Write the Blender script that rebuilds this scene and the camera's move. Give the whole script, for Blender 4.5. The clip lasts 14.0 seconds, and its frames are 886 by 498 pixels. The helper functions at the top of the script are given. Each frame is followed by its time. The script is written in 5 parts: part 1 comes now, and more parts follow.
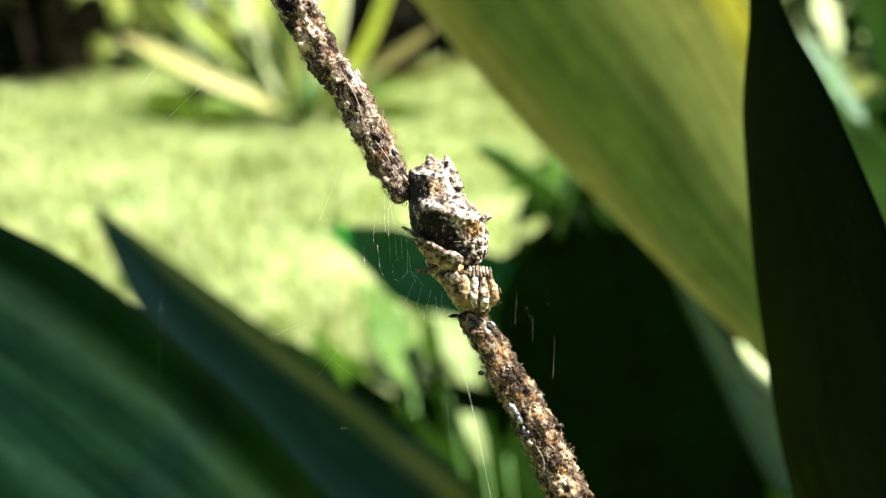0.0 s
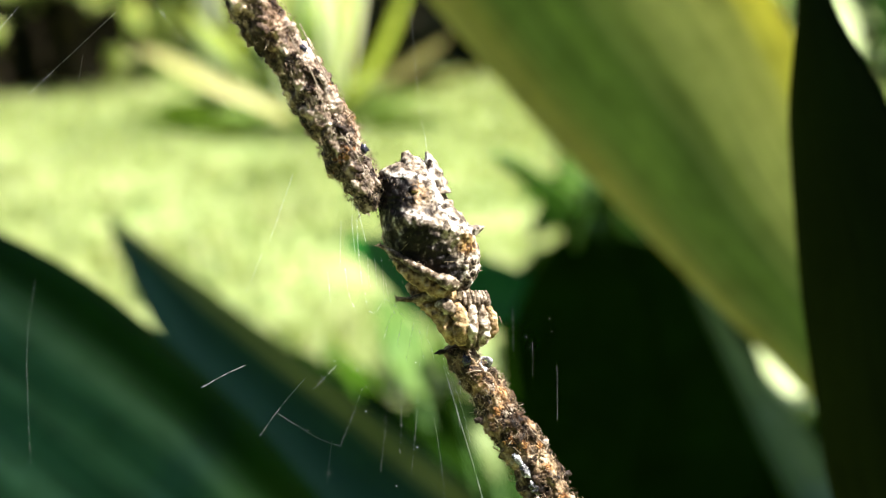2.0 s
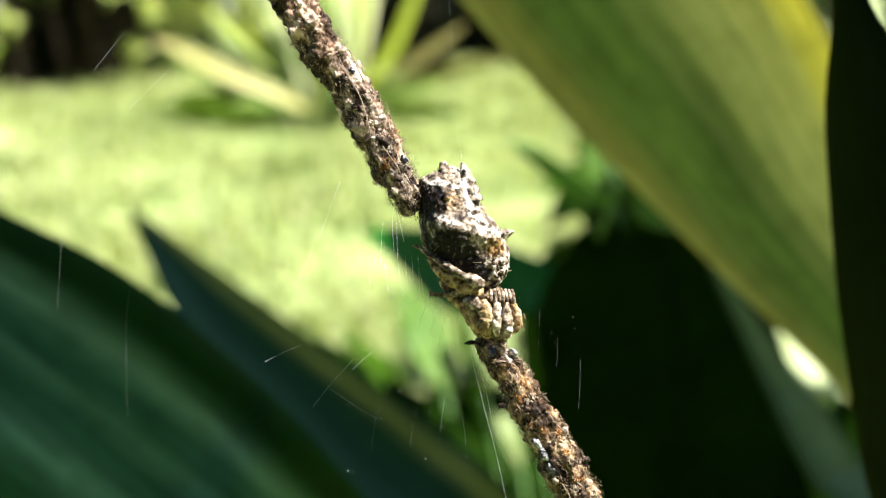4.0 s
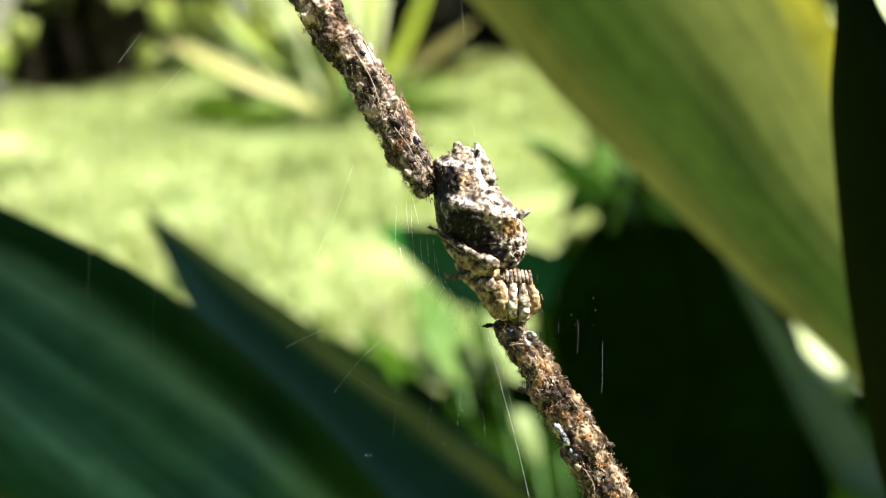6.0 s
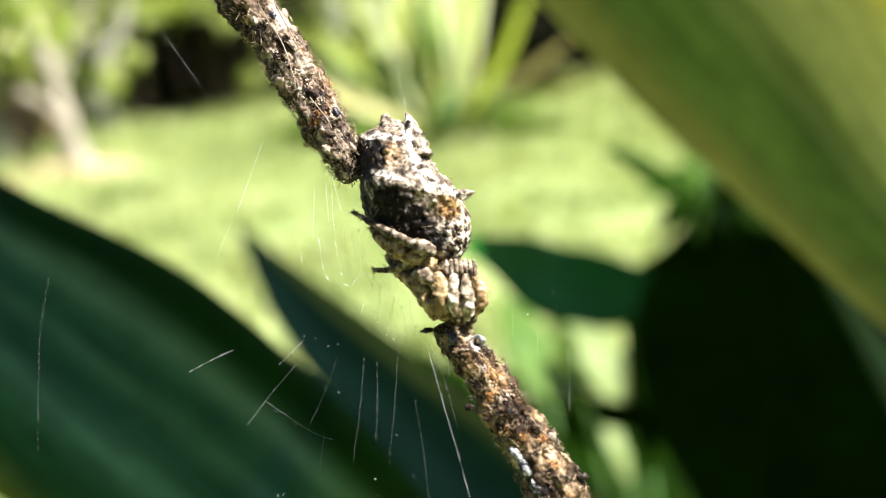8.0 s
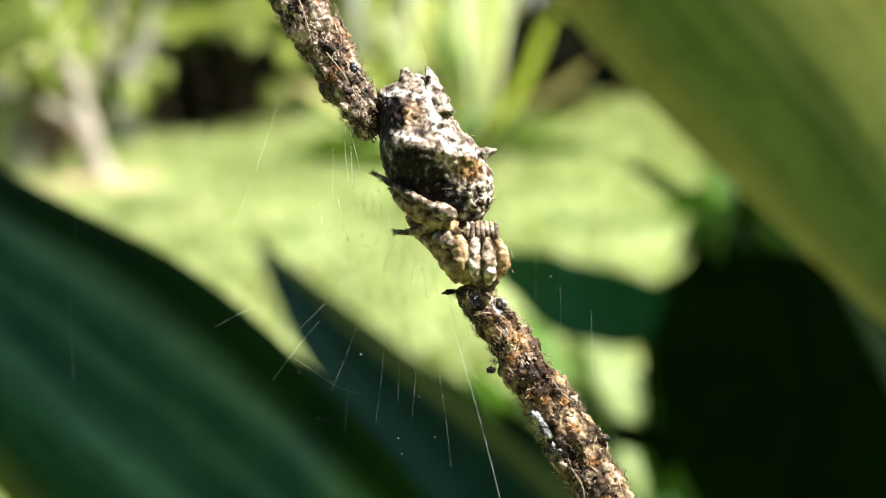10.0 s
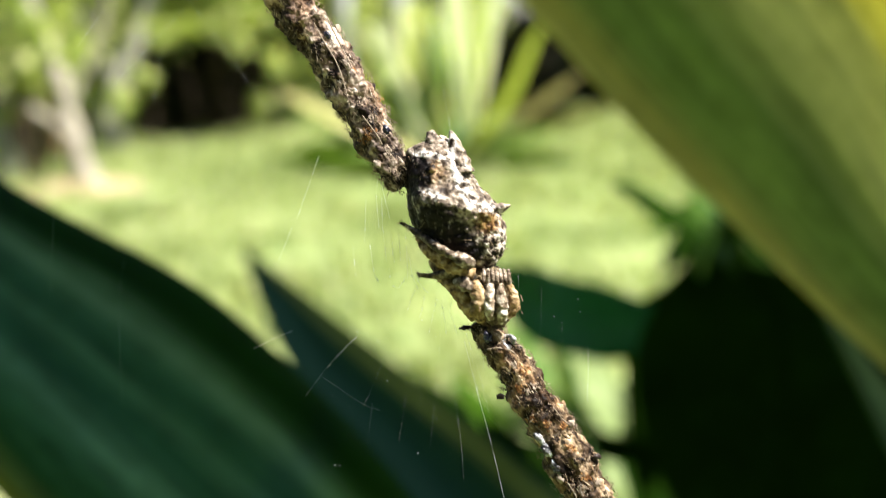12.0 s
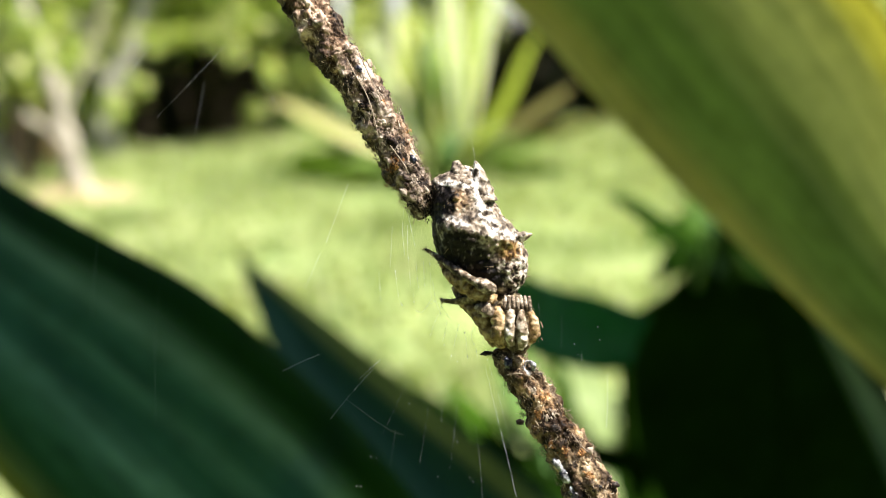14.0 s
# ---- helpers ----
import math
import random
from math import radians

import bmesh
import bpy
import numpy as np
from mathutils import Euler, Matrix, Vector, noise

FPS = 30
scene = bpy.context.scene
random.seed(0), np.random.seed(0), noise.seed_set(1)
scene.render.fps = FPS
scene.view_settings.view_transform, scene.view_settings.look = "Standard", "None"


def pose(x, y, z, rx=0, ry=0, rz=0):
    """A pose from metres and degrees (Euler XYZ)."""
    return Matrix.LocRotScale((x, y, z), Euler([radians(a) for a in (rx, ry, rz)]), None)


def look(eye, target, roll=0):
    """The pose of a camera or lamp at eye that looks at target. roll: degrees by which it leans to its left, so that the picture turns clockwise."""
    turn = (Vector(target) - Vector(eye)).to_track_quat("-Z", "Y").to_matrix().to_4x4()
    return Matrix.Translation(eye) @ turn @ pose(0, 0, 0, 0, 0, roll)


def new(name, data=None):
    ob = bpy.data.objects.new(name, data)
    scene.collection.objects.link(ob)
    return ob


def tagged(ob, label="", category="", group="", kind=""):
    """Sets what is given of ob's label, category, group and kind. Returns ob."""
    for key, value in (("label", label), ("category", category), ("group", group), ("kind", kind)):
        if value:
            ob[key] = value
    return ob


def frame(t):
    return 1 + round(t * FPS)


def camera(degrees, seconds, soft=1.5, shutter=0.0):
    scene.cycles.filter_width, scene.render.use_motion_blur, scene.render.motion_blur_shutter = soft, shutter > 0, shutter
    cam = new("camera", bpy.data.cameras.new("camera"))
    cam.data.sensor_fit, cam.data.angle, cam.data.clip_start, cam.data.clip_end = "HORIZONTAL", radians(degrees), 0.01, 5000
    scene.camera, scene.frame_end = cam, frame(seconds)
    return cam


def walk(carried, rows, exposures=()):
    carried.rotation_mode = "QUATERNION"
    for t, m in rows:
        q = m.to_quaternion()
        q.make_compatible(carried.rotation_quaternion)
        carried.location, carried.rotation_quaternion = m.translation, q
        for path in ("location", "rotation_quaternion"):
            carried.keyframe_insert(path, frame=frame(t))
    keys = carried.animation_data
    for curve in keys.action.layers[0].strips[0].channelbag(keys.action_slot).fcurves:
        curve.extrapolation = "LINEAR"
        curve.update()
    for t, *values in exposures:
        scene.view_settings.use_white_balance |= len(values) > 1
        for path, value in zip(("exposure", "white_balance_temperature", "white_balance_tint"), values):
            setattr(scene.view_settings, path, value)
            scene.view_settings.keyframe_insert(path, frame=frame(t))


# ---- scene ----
# The camera: a hand-held close-up with a shallow depth of field.
cam = camera(50, 14.0, soft=1.1, shutter=0.25)
cam.data.dof.use_dof = True
cam.data.dof.focus_distance = 0.0428
cam.data.dof.aperture_fstop = 32
PATH = [
    (0, 0.00000, 0.00000, 0.45000, 74.01, -0.01, -0.00),
    (0.5, -0.00283, -0.00276, 0.45176, 74.09, 0.27, -0.03),
    (1, -0.00320, -0.00254, 0.45164, 74.19, 0.38, 0.35),
    (1.5, -0.00370, -0.00027, 0.45128, 74.25, 0.33, 0.59),
    (2, -0.00068, 0.00497, 0.44881, 74.65, -0.01, 0.81),
    (2.5, -0.00258, 0.00370, 0.44948, 74.72, -0.08, 0.73),
    (3, -0.00250, 0.00361, 0.44985, 74.45, -0.07, 1.28),
    (5.5, -0.00273, 0.00272, 0.45004, 73.79, 1.66, 2.02),
    (6, -0.00246, 0.00210, 0.45031, 73.80, 1.86, 2.22),
    (6.5, -0.00173, 0.00288, 0.44959, 73.72, 2.17, 2.29),
    (7, 0.00247, 0.00353, 0.44805, 74.71, 3.26, 6.23),
    (7.5, 0.00228, 0.00266, 0.44810, 74.62, 3.64, 6.81),
    (8, 0.00329, 0.00741, 0.44573, 75.21, 3.64, 7.92),
    (10.5, 0.00355, 0.00862, 0.44338, 76.58, 2.73, 9.33),
    (11, 0.00161, 0.00741, 0.44561, 76.71, 2.20, 9.06),
    (11.5, 0.00308, 0.00615, 0.44557, 77.03, 1.99, 8.86),
    (12, 0.00305, 0.00433, 0.44578, 77.05, 1.89, 8.55),
    (12.5, 0.00192, 0.00304, 0.44570, 77.09, 2.03, 8.32),
    (13, 0.00204, 0.00053, 0.44563, 77.42, 1.65, 8.20),
    (13.5, 0.00145, 0.00189, 0.44561, 77.52, 1.35, 8.24),
    (14, 0.00142, 0.00134, 0.44682, 77.61, 1.34, 8.19),
]
walk(cam, [(t, pose(*p)) for t, *p in PATH], exposures=[(0, 2.12), (6.5, 2.02), (8, 2.02), (10.5, 1.89), (14, 1.80)])

# ---- light ----
SUN_AZ, SUN_EL = radians(90), radians(58)  # clockwise from +y
sun = new("sun", bpy.data.lights.new("sun", "SUN"))
sun.data.energy, sun.data.angle, sun.data.color = 5.0, radians(0.53), (1.0, 0.95, 0.86)
SUN_DIR = Vector((math.sin(SUN_AZ) * math.cos(SUN_EL), math.cos(SUN_AZ) * math.cos(SUN_EL), math.sin(SUN_EL)))
sun.matrix_world = look(SUN_DIR * 20, (0, 0, 0))
world = bpy.data.worlds.new("sky")
scene.world = world
world.use_nodes = True
wn = world.node_tree
sky = wn.nodes.new("ShaderNodeTexSky")
sky.sky_type, sky.sun_disc = "NISHITA", False
sky.sun_elevation, sky.sun_rotation = SUN_EL, SUN_AZ
wn.links.new(sky.outputs[0], wn.nodes["Background"].inputs[0])
wn.nodes["Background"].inputs[1].default_value = 0.05


# ---- materials ----
def material(name):
    m = bpy.data.materials.new(name)
    m.use_nodes = True
    t = m.node_tree
    b = t.nodes["Principled BSDF"]
    return m, t, b


def node(t, kind, **inputs):
    n = t.nodes.new(kind)
    for k, v in inputs.items():
        n.inputs[k.replace("_", " ")].default_value = v
    return n


def ramp(t, fac, stops):
    r = t.nodes.new("ShaderNodeValToRGB")
    e = r.color_ramp.elements
    while len(e) < len(stops):
        e.new(0.5)
    for el, (p, c) in zip(e, stops):
        el.position, el.color = p, (*c, 1)
    t.links.new(fac, r.inputs[0])
    return r.outputs[0]


def mix(t, fac, a, b, blend="MIX"):
    n = t.nodes.new("ShaderNodeMix")
    n.data_type, n.blend_type = "RGBA", blend
    for sock, v in ((n.inputs[0], fac), (n.inputs[6], a), (n.inputs[7], b)):
        if isinstance(v, (int, float)):
            sock.default_value = v
        elif isinstance(v, tuple):
            sock.default_value = (*v, 1)
        else:
            t.links.new(v, sock)
    return n.outputs[2]


def bump(t, b, height, strength, distance):
    n = node(t, "ShaderNodeBump", Strength=strength, Distance=distance)
    t.links.new(height, n.inputs["Height"])
    t.links.new(n.outputs[0], b.inputs["Normal"])


def mapped(t, coord, scale):
    c = t.nodes.new("ShaderNodeTexCoord")
    n = node(t, "ShaderNodeMapping")
    n.inputs["Scale"].default_value = scale
    t.links.new(c.outputs[coord], n.inputs[0])
    return n.outputs[0]


def noisy(t, vector, scale, detail=4, rough=0.6):
    n = node(t, "ShaderNodeTexNoise", Scale=scale, Detail=detail, Roughness=rough)
    if vector is not None:
        t.links.new(vector, n.inputs["Vector"])
    return n.outputs[0]


def see_through(m, t, b, colour, amount):
    """Lets part of the light shine through a thin leaf."""
    tr = t.nodes.new("ShaderNodeBsdfTranslucent")
    if isinstance(colour, tuple):
        tr.inputs[0].default_value = (*colour, 1)
    else:
        t.links.new(colour, tr.inputs[0])
    mx = t.nodes.new("ShaderNodeMixShader")
    mx.inputs[0].default_value = amount
    t.links.new(b.outputs[0], mx.inputs[1])
    t.links.new(tr.outputs[0], mx.inputs[2])
    t.links.new(mx.outputs[0], t.nodes["Material Output"].inputs[0])


def strap_leaf_material(name, stops, through_amount, rough, spec=0.22):
    """A strap leaf: bands of colour across it, and fine veins along it."""
    m, t, b = material(name)
    uv = t.nodes.new("ShaderNodeUVMap")
    sep = t.nodes.new("ShaderNodeSeparateXYZ")
    t.links.new(uv.outputs[0], sep.inputs[0])
    vec = node(t, "ShaderNodeMapping")
    vec.inputs["Scale"].default_value = (1.0, 0.04, 1.0)
    t.links.new(uv.outputs[0], vec.inputs[0])
    veins = noisy(t, vec.outputs[0], 26, 3)
    broad = noisy(t, vec.outputs[0], 7, 2)
    add = t.nodes.new("ShaderNodeMath")
    add.operation = "MULTIPLY_ADD"
    t.links.new(broad, add.inputs[0])
    add.inputs[1].default_value = 0.16
    t.links.new(sep.outputs[0], add.inputs[2])
    shift = node(t, "ShaderNodeMath")
    shift.operation = "SUBTRACT"
    t.links.new(add.outputs[0], shift.inputs[0])
    shift.inputs[1].default_value = 0.08
    col = ramp(t, shift.outputs[0], stops)
    dark = ramp(t, veins, [(0.3, (0.62, 0.66, 0.62)), (0.7, (1.15, 1.15, 1.1))])
    col = mix(t, 1.0, col, dark, "MULTIPLY")
    spots = ramp(t, noisy(t, mapped(t, "Object", (1, 1, 1)), 260, 3), [(0.35, (0.78, 0.78, 0.72)), (0.55, (1, 1, 1))])
    col = mix(t, 0.7, col, spots, "MULTIPLY")
    t.links.new(col, b.inputs["Base Color"])
    b.inputs["Roughness"].default_value = rough
    b.inputs["Specular IOR Level"].default_value = spec
    bump(t, b, veins, 0.35, 0.0006)
    see_through(m, t, b, mix(t, 1.0, col, (1.0, 1.0, 0.7), "MULTIPLY"), through_amount)
    return m


def mottled(name, stops, scale, rough, relief=0.0, distance=0.01, through_colour=None, through_amount=0.0, island=0.0, coord="Object", spec=0.12):
    m, t, b = material(name)
    v = mapped(t, coord, (1, 1, 1))
    n = noisy(t, v, scale, 5, 0.65)
    f = n
    if island:
        geo = t.nodes.new("ShaderNodeNewGeometry")
        ad = t.nodes.new("ShaderNodeMix")
        ad.data_type = "FLOAT"
        ad.inputs[0].default_value = island
        t.links.new(n, ad.inputs[2])
        t.links.new(geo.outputs["Random Per Island"], ad.inputs[3])
        f = ad.outputs[0]
    col = ramp(t, f, stops)
    fine = ramp(t, noisy(t, v, scale * 6, 3), [(0.3, (0.7, 0.7, 0.7)), (0.7, (1.15, 1.15, 1.15))])
    col = mix(t, 0.8, col, fine, "MULTIPLY")
    t.links.new(col, b.inputs["Base Color"])
    b.inputs["Roughness"].default_value = rough
    b.inputs["Specular IOR Level"].default_value = spec
    if relief:
        bump(t, b, noisy(t, v, scale * 3, 4), relief, distance)
    if through_amount:
        see_through(m, t, b, mix(t, 1.0, col, through_colour, "MULTIPLY"), through_amount)
    return m


STRIPED = strap_leaf_material("striped_leaf", [(0.0, (0.56, 0.5264, 0.224)), (0.06, (0.5376, 0.5096, 0.2128)), (0.12, (0.4032, 0.4424, 0.1848)), (0.20, (0.28, 0.3808, 0.14)), (0.33, (0.2688, 0.3752, 0.14)), (0.40, (0.2072, 0.2968, 0.112)), (0.45, (0.3472, 0.4144, 0.2128)), (0.51, (0.2576, 0.3248, 0.1456)), (0.57, (0.4704, 0.504, 0.3024)), (0.66, (0.4928, 0.5208, 0.3248)), (0.78, (0.5488, 0.5656, 0.3584)), (0.85, (0.5936, 0.5936, 0.336)), (0.89, (0.7168, 0.6832, 0.2688)), (1.0, (0.7392, 0.7056, 0.28))], 0.47, 0.42)
# Real stripes; the pale teal bands also hold the sky's sheen in their colour.
DEEP = strap_leaf_material("deep_green_leaf", [(0.0, (0.33, 0.352, 0.05676)), (0.07, (0.088, 0.154, 0.02838)), (0.14, (0.022, 0.0935, 0.01514)), (0.24, (0.0418, 0.143, 0.05298)), (0.34, (0.1155, 0.275, 0.1419)), (0.42, (0.0374, 0.1265, 0.05865)), (0.50, (0.033, 0.121, 0.05298)), (0.56, (0.0825, 0.2035, 0.1041)), (0.61, (0.0352, 0.121, 0.05487)), (0.68, (0.044, 0.1375, 0.06622)), (0.77, (0.1375, 0.275, 0.1466)), (0.83, (0.033, 0.0935, 0.02838)), (0.88, (0.00715, 0.033, 0.002838)), (1.0, (0.0099, 0.0495, 0.003784))], 0.04, 0.42, 0.07)
# A green leaf whose shade is put into its near-black colour.
SHADY = strap_leaf_material("shade_coloured_leaf", [(0.0, (0.003, 0.0072, 0.0018)), (0.5, (0.0048, 0.0102, 0.0018)), (1.0, (0.0108, 0.0168, 0.0024))], 0.01, 0.6, 0.02)
GREYLEAF = strap_leaf_material("grey_green_leaf", [(0.0, (0.04969, 0.1061, 0.04969)), (0.3, (0.1209, 0.1919, 0.1209)), (0.7, (0.142, 0.2129, 0.142)), (1.0, (0.09906, 0.156, 0.09204))], 0.1, 0.45, 0.12)
EDGED = strap_leaf_material("yellow_edged_leaf", [(0.0, (0.02322, 0.07663, 0.03947)), (0.25, (0.04644, 0.1161, 0.06966)), (0.45, (0.01858, 0.06502, 0.03251)), (0.68, (0.01625, 0.05805, 0.01625)), (0.76, (0.03483, 0.08127, 0.02322)), (0.84, (0.2554, 0.2786, 0.05805)), (0.90, (0.1974, 0.2322, 0.04644)), (0.95, (0.04644, 0.09873, 0.02322)), (1.0, (0.02322, 0.06385, 0.01741))], 0.12, 0.45, 0.08)
PALE = strap_leaf_material("pale_striped_leaf", [(0.0, (0.88, 0.88, 0.62)), (0.24, (0.84, 0.86, 0.56)), (0.32, (0.44, 0.56, 0.22)), (0.5, (0.52, 0.64, 0.30)), (0.64, (0.42, 0.54, 0.20)), (0.72, (0.88, 0.88, 0.58)), (1.0, (0.90, 0.90, 0.64))], 0.5, 0.3)
# Inner leaves, kept darker for the shaded gaps between the outer ones.
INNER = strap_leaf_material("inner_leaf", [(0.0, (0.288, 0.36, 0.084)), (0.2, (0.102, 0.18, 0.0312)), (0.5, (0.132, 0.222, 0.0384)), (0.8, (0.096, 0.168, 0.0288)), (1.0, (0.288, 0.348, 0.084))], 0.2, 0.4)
TAN = strap_leaf_material("tan_leaf", [(0.0, (0.56, 0.47, 0.20)), (0.25, (0.42, 0.37, 0.14)), (0.5, (0.33, 0.32, 0.10)), (0.75, (0.42, 0.37, 0.14)), (1.0, (0.58, 0.48, 0.22))], 0.35, 0.45)
STRAW = strap_leaf_material("straw_yellow_leaf", [(0.0, (0.80, 0.72, 0.38)), (0.3, (0.66, 0.60, 0.27)), (0.5, (0.52, 0.52, 0.19)), (0.7, (0.66, 0.60, 0.27)), (1.0, (0.82, 0.74, 0.40))], 0.45, 0.45)
# The shadow at the rosette's foot, put into a dark leaf colour.
FOOT_SHADE = strap_leaf_material("foot_shade_leaf", [(0.0, (0.045, 0.080, 0.006)), (0.5, (0.026, 0.050, 0.003)), (1.0, (0.045, 0.080, 0.006))], 0.05, 0.7, 0.02)
OLIVE = strap_leaf_material("olive_green_leaf", [(0.0, (0.7168, 0.7616, 0.1232)), (0.2, (0.3696, 0.4704, 0.0392)), (0.5, (0.2632, 0.3696, 0.02688)), (0.8, (0.3696, 0.4704, 0.0392)), (1.0, (0.7392, 0.7728, 0.1456))], 0.5, 0.35)
LEMON = strap_leaf_material("lemon_green_leaf", [(0.0, (0.66, 0.66, 0.26)), (0.2, (0.50, 0.55, 0.17)), (0.5, (0.38, 0.46, 0.11)), (0.8, (0.50, 0.54, 0.17)), (1.0, (0.68, 0.67, 0.30))], 0.5, 0.35)
# Broad green leaves, with deep shade put into the near-black colour.
BROAD_SHADE = mottled("broad_leaf", [(0.3, (0.004, 0.013, 0.0008)), (0.7, (0.009, 0.027, 0.0016))], 60, 0.6, 0.3, 0.001, (0.9, 1.1, 0.4), 0.02, spec=0.01)
TEAL = mottled("glossy_broad_leaf", [(0.3, (0.008, 0.100, 0.010)), (0.7, (0.024, 0.165, 0.022))], 60, 0.4, 0.3, 0.001, (0.9, 1.1, 0.4), 0.12, spec=0.07)
MIDGREEN = mottled("mid_green_leaf", [(0.3, (0.028, 0.082, 0.003)), (0.7, (0.058, 0.130, 0.008))], 60, 0.5, 0.3, 0.001, (1.0, 1.1, 0.4), 0.25, spec=0.06)
LIME = mottled("lime_leaf", [(0.3, (0.07, 0.16, 0.025)), (0.7, (0.15, 0.25, 0.06))], 60, 0.5, 0.2, 0.001, (1.0, 1.1, 0.5), 0.3)
YOUNG = mottled("young_leaf", [(0.3, (0.187, 0.272, 0.0765)), (0.7, (0.323, 0.391, 0.187))], 60, 0.5, 0.2, 0.001, (1.0, 1.1, 0.5), 0.35)
# Pale leaf with the glare of full sun put into its colour.
SUNLIT = mottled("sunlit_pale_leaf", [(0.3, (0.42, 0.52, 0.24)), (0.7, (0.66, 0.72, 0.46))], 60, 0.45, 0.2, 0.001, (1.0, 1.1, 0.5), 0.4)
GRASS = mottled("grass", [(0.25, (0.140, 0.212, 0.077)), (0.5, (0.362, 0.424, 0.178)), (0.8, (0.573, 0.578, 0.335))], 1.6, 0.5, 0, 0, (1.0, 1.05, 0.42), 0.35, island=0.55)
LAWN = mottled("lawn", [(0.3, (0.129, 0.187, 0.064)), (0.55, (0.266, 0.321, 0.126)), (0.8, (0.413, 0.423, 0.226))], 2.6, 0.9, 0.6, 0.02)
SOIL = mottled("bare_soil", [(0.3, (0.32, 0.225, 0.145)), (0.7, (0.50, 0.375, 0.265))], 9, 0.95, 0.6, 0.02)
# Two copies of one foliage: the first pale for sun, the next dark for shade.
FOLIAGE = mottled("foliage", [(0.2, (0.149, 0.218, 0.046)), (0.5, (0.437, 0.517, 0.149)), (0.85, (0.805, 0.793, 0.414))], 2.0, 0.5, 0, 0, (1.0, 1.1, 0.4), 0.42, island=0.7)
SHADE_FOLIAGE = mottled("shaded_foliage", [(0.2, (0.02, 0.035, 0.01)), (0.6, (0.05, 0.075, 0.02)), (0.9, (0.11, 0.14, 0.04))], 2.0, 0.6, island=0.7)
# Leaf colour browned for a shaded hollow.
BROWN_HOLLOW = mottled("brown_hollow_leaves", [(0.2, (0.07, 0.050, 0.022)), (0.6, (0.16, 0.115, 0.05)), (0.9, (0.28, 0.21, 0.10))], 2.0, 0.8, island=0.7, spec=0.1)
# The deep shade of hollows and gaps, put into a near-black leaf colour.
HOLLOW = mottled("hollow_shade_leaves", [(0.2, (0.005, 0.007, 0.003)), (0.6, (0.011, 0.013, 0.006)), (0.9, (0.024, 0.024, 0.010))], 2.0, 0.8, island=0.7, spec=0.05)
BARK = mottled("pale_bark", [(0.35, (0.15, 0.13, 0.10)), (0.6, (0.37, 0.34, 0.275))], 14, 0.85, 0.7, 0.01)
# The same pale bark, with sunlight put into its lighter colour.
SUNLIT_BARK = mottled("sunlit_bark", [(0.35, (0.204, 0.198, 0.156)), (0.6, (0.396, 0.384, 0.324))], 14, 0.85, 0.7, 0.01)
TWIG = mottled("dark_twig", [(0.3, (0.025, 0.019, 0.012)), (0.7, (0.085, 0.064, 0.042))], 20, 0.85)
POST = mottled("weathered_paint", [(0.3, (0.42, 0.42, 0.42)), (0.7, (0.62, 0.62, 0.63))], 12, 0.8, 0.4, 0.004)
STEM = mottled("green_stem", [(0.3, (0.05, 0.12, 0.03)), (0.7, (0.10, 0.20, 0.05))], 80, 0.5)
SILK, _t, _b = material("silk")
_b.inputs["Base Color"].default_value = (0.75, 0.77, 0.8, 1)
_b.inputs["Roughness"].default_value = 0.25
see_through(SILK, _t, _b, (0.75, 0.77, 0.8), 0.35)


def crust_material(name, stops, rust_amount, island=0.0):
    """Matted debris: pale, tan and black patches drawn out along the strand, with rusty tracts."""
    m, t, b = material(name)
    turn = node(t, "ShaderNodeMapping")
    turn.vector_type = "TEXTURE"
    turn.inputs["Rotation"].default_value = (0, 0, radians(-60))
    turn.inputs["Scale"].default_value = (1.7, 1.0, 1.0)
    t.links.new(t.nodes.new("ShaderNodeTexCoord").outputs["Object"], turn.inputs[0])
    c = turn.outputs[0]
    patch = noisy(t, c, 1500, 5, 0.66)
    if island:
        geo = t.nodes.new("ShaderNodeNewGeometry")
        k = node(t, "ShaderNodeMath")
        k.operation = "MULTIPLY_ADD"
        t.links.new(geo.outputs["Random Per Island"], k.inputs[0])
        k.inputs[1].default_value = island
        shift = node(t, "ShaderNodeMath")
        shift.operation = "ADD"
        t.links.new(patch, k.inputs[2])
        t.links.new(k.outputs[0], shift.inputs[0])
        shift.inputs[1].default_value = -0.5 * island
        patch = shift.outputs[0]
    col = ramp(t, patch, stops)
    rust = ramp(t, noisy(t, c, 620, 2), [(0.54, (1, 1, 1)), (0.64, (1.02, 0.72, 0.44))])
    col = mix(t, rust_amount, col, rust, "MULTIPLY")
    tract = ramp(t, noisy(t, c, 1050, 4), [(0.43, (0.09, 0.07, 0.065)), (0.49, (1, 1, 1))])
    col = mix(t, 0.85, col, tract, "MULTIPLY")
    t.links.new(col, b.inputs["Base Color"])
    b.inputs["Roughness"].default_value = 0.55
    b.inputs["Specular IOR Level"].default_value = 0.10
    bump(t, b, noisy(t, c, 5200, 3), 0.7, 0.0001)
    return m


CRUST = crust_material("crusted_debris", [(0.39, (0.017, 0.011, 0.010)), (0.455, (0.088, 0.060, 0.044)), (0.51, (0.225, 0.163, 0.122)), (0.58, (0.41, 0.325, 0.265)), (0.66, (0.68, 0.60, 0.53))], 0.4)
BROWN_CRUST = crust_material("brown_crusted_debris", [(0.38, (0.014, 0.009, 0.006)), (0.46, (0.068, 0.044, 0.027)), (0.53, (0.18, 0.122, 0.072)), (0.61, (0.36, 0.275, 0.175)), (0.69, (0.68, 0.60, 0.49))], 0.5)
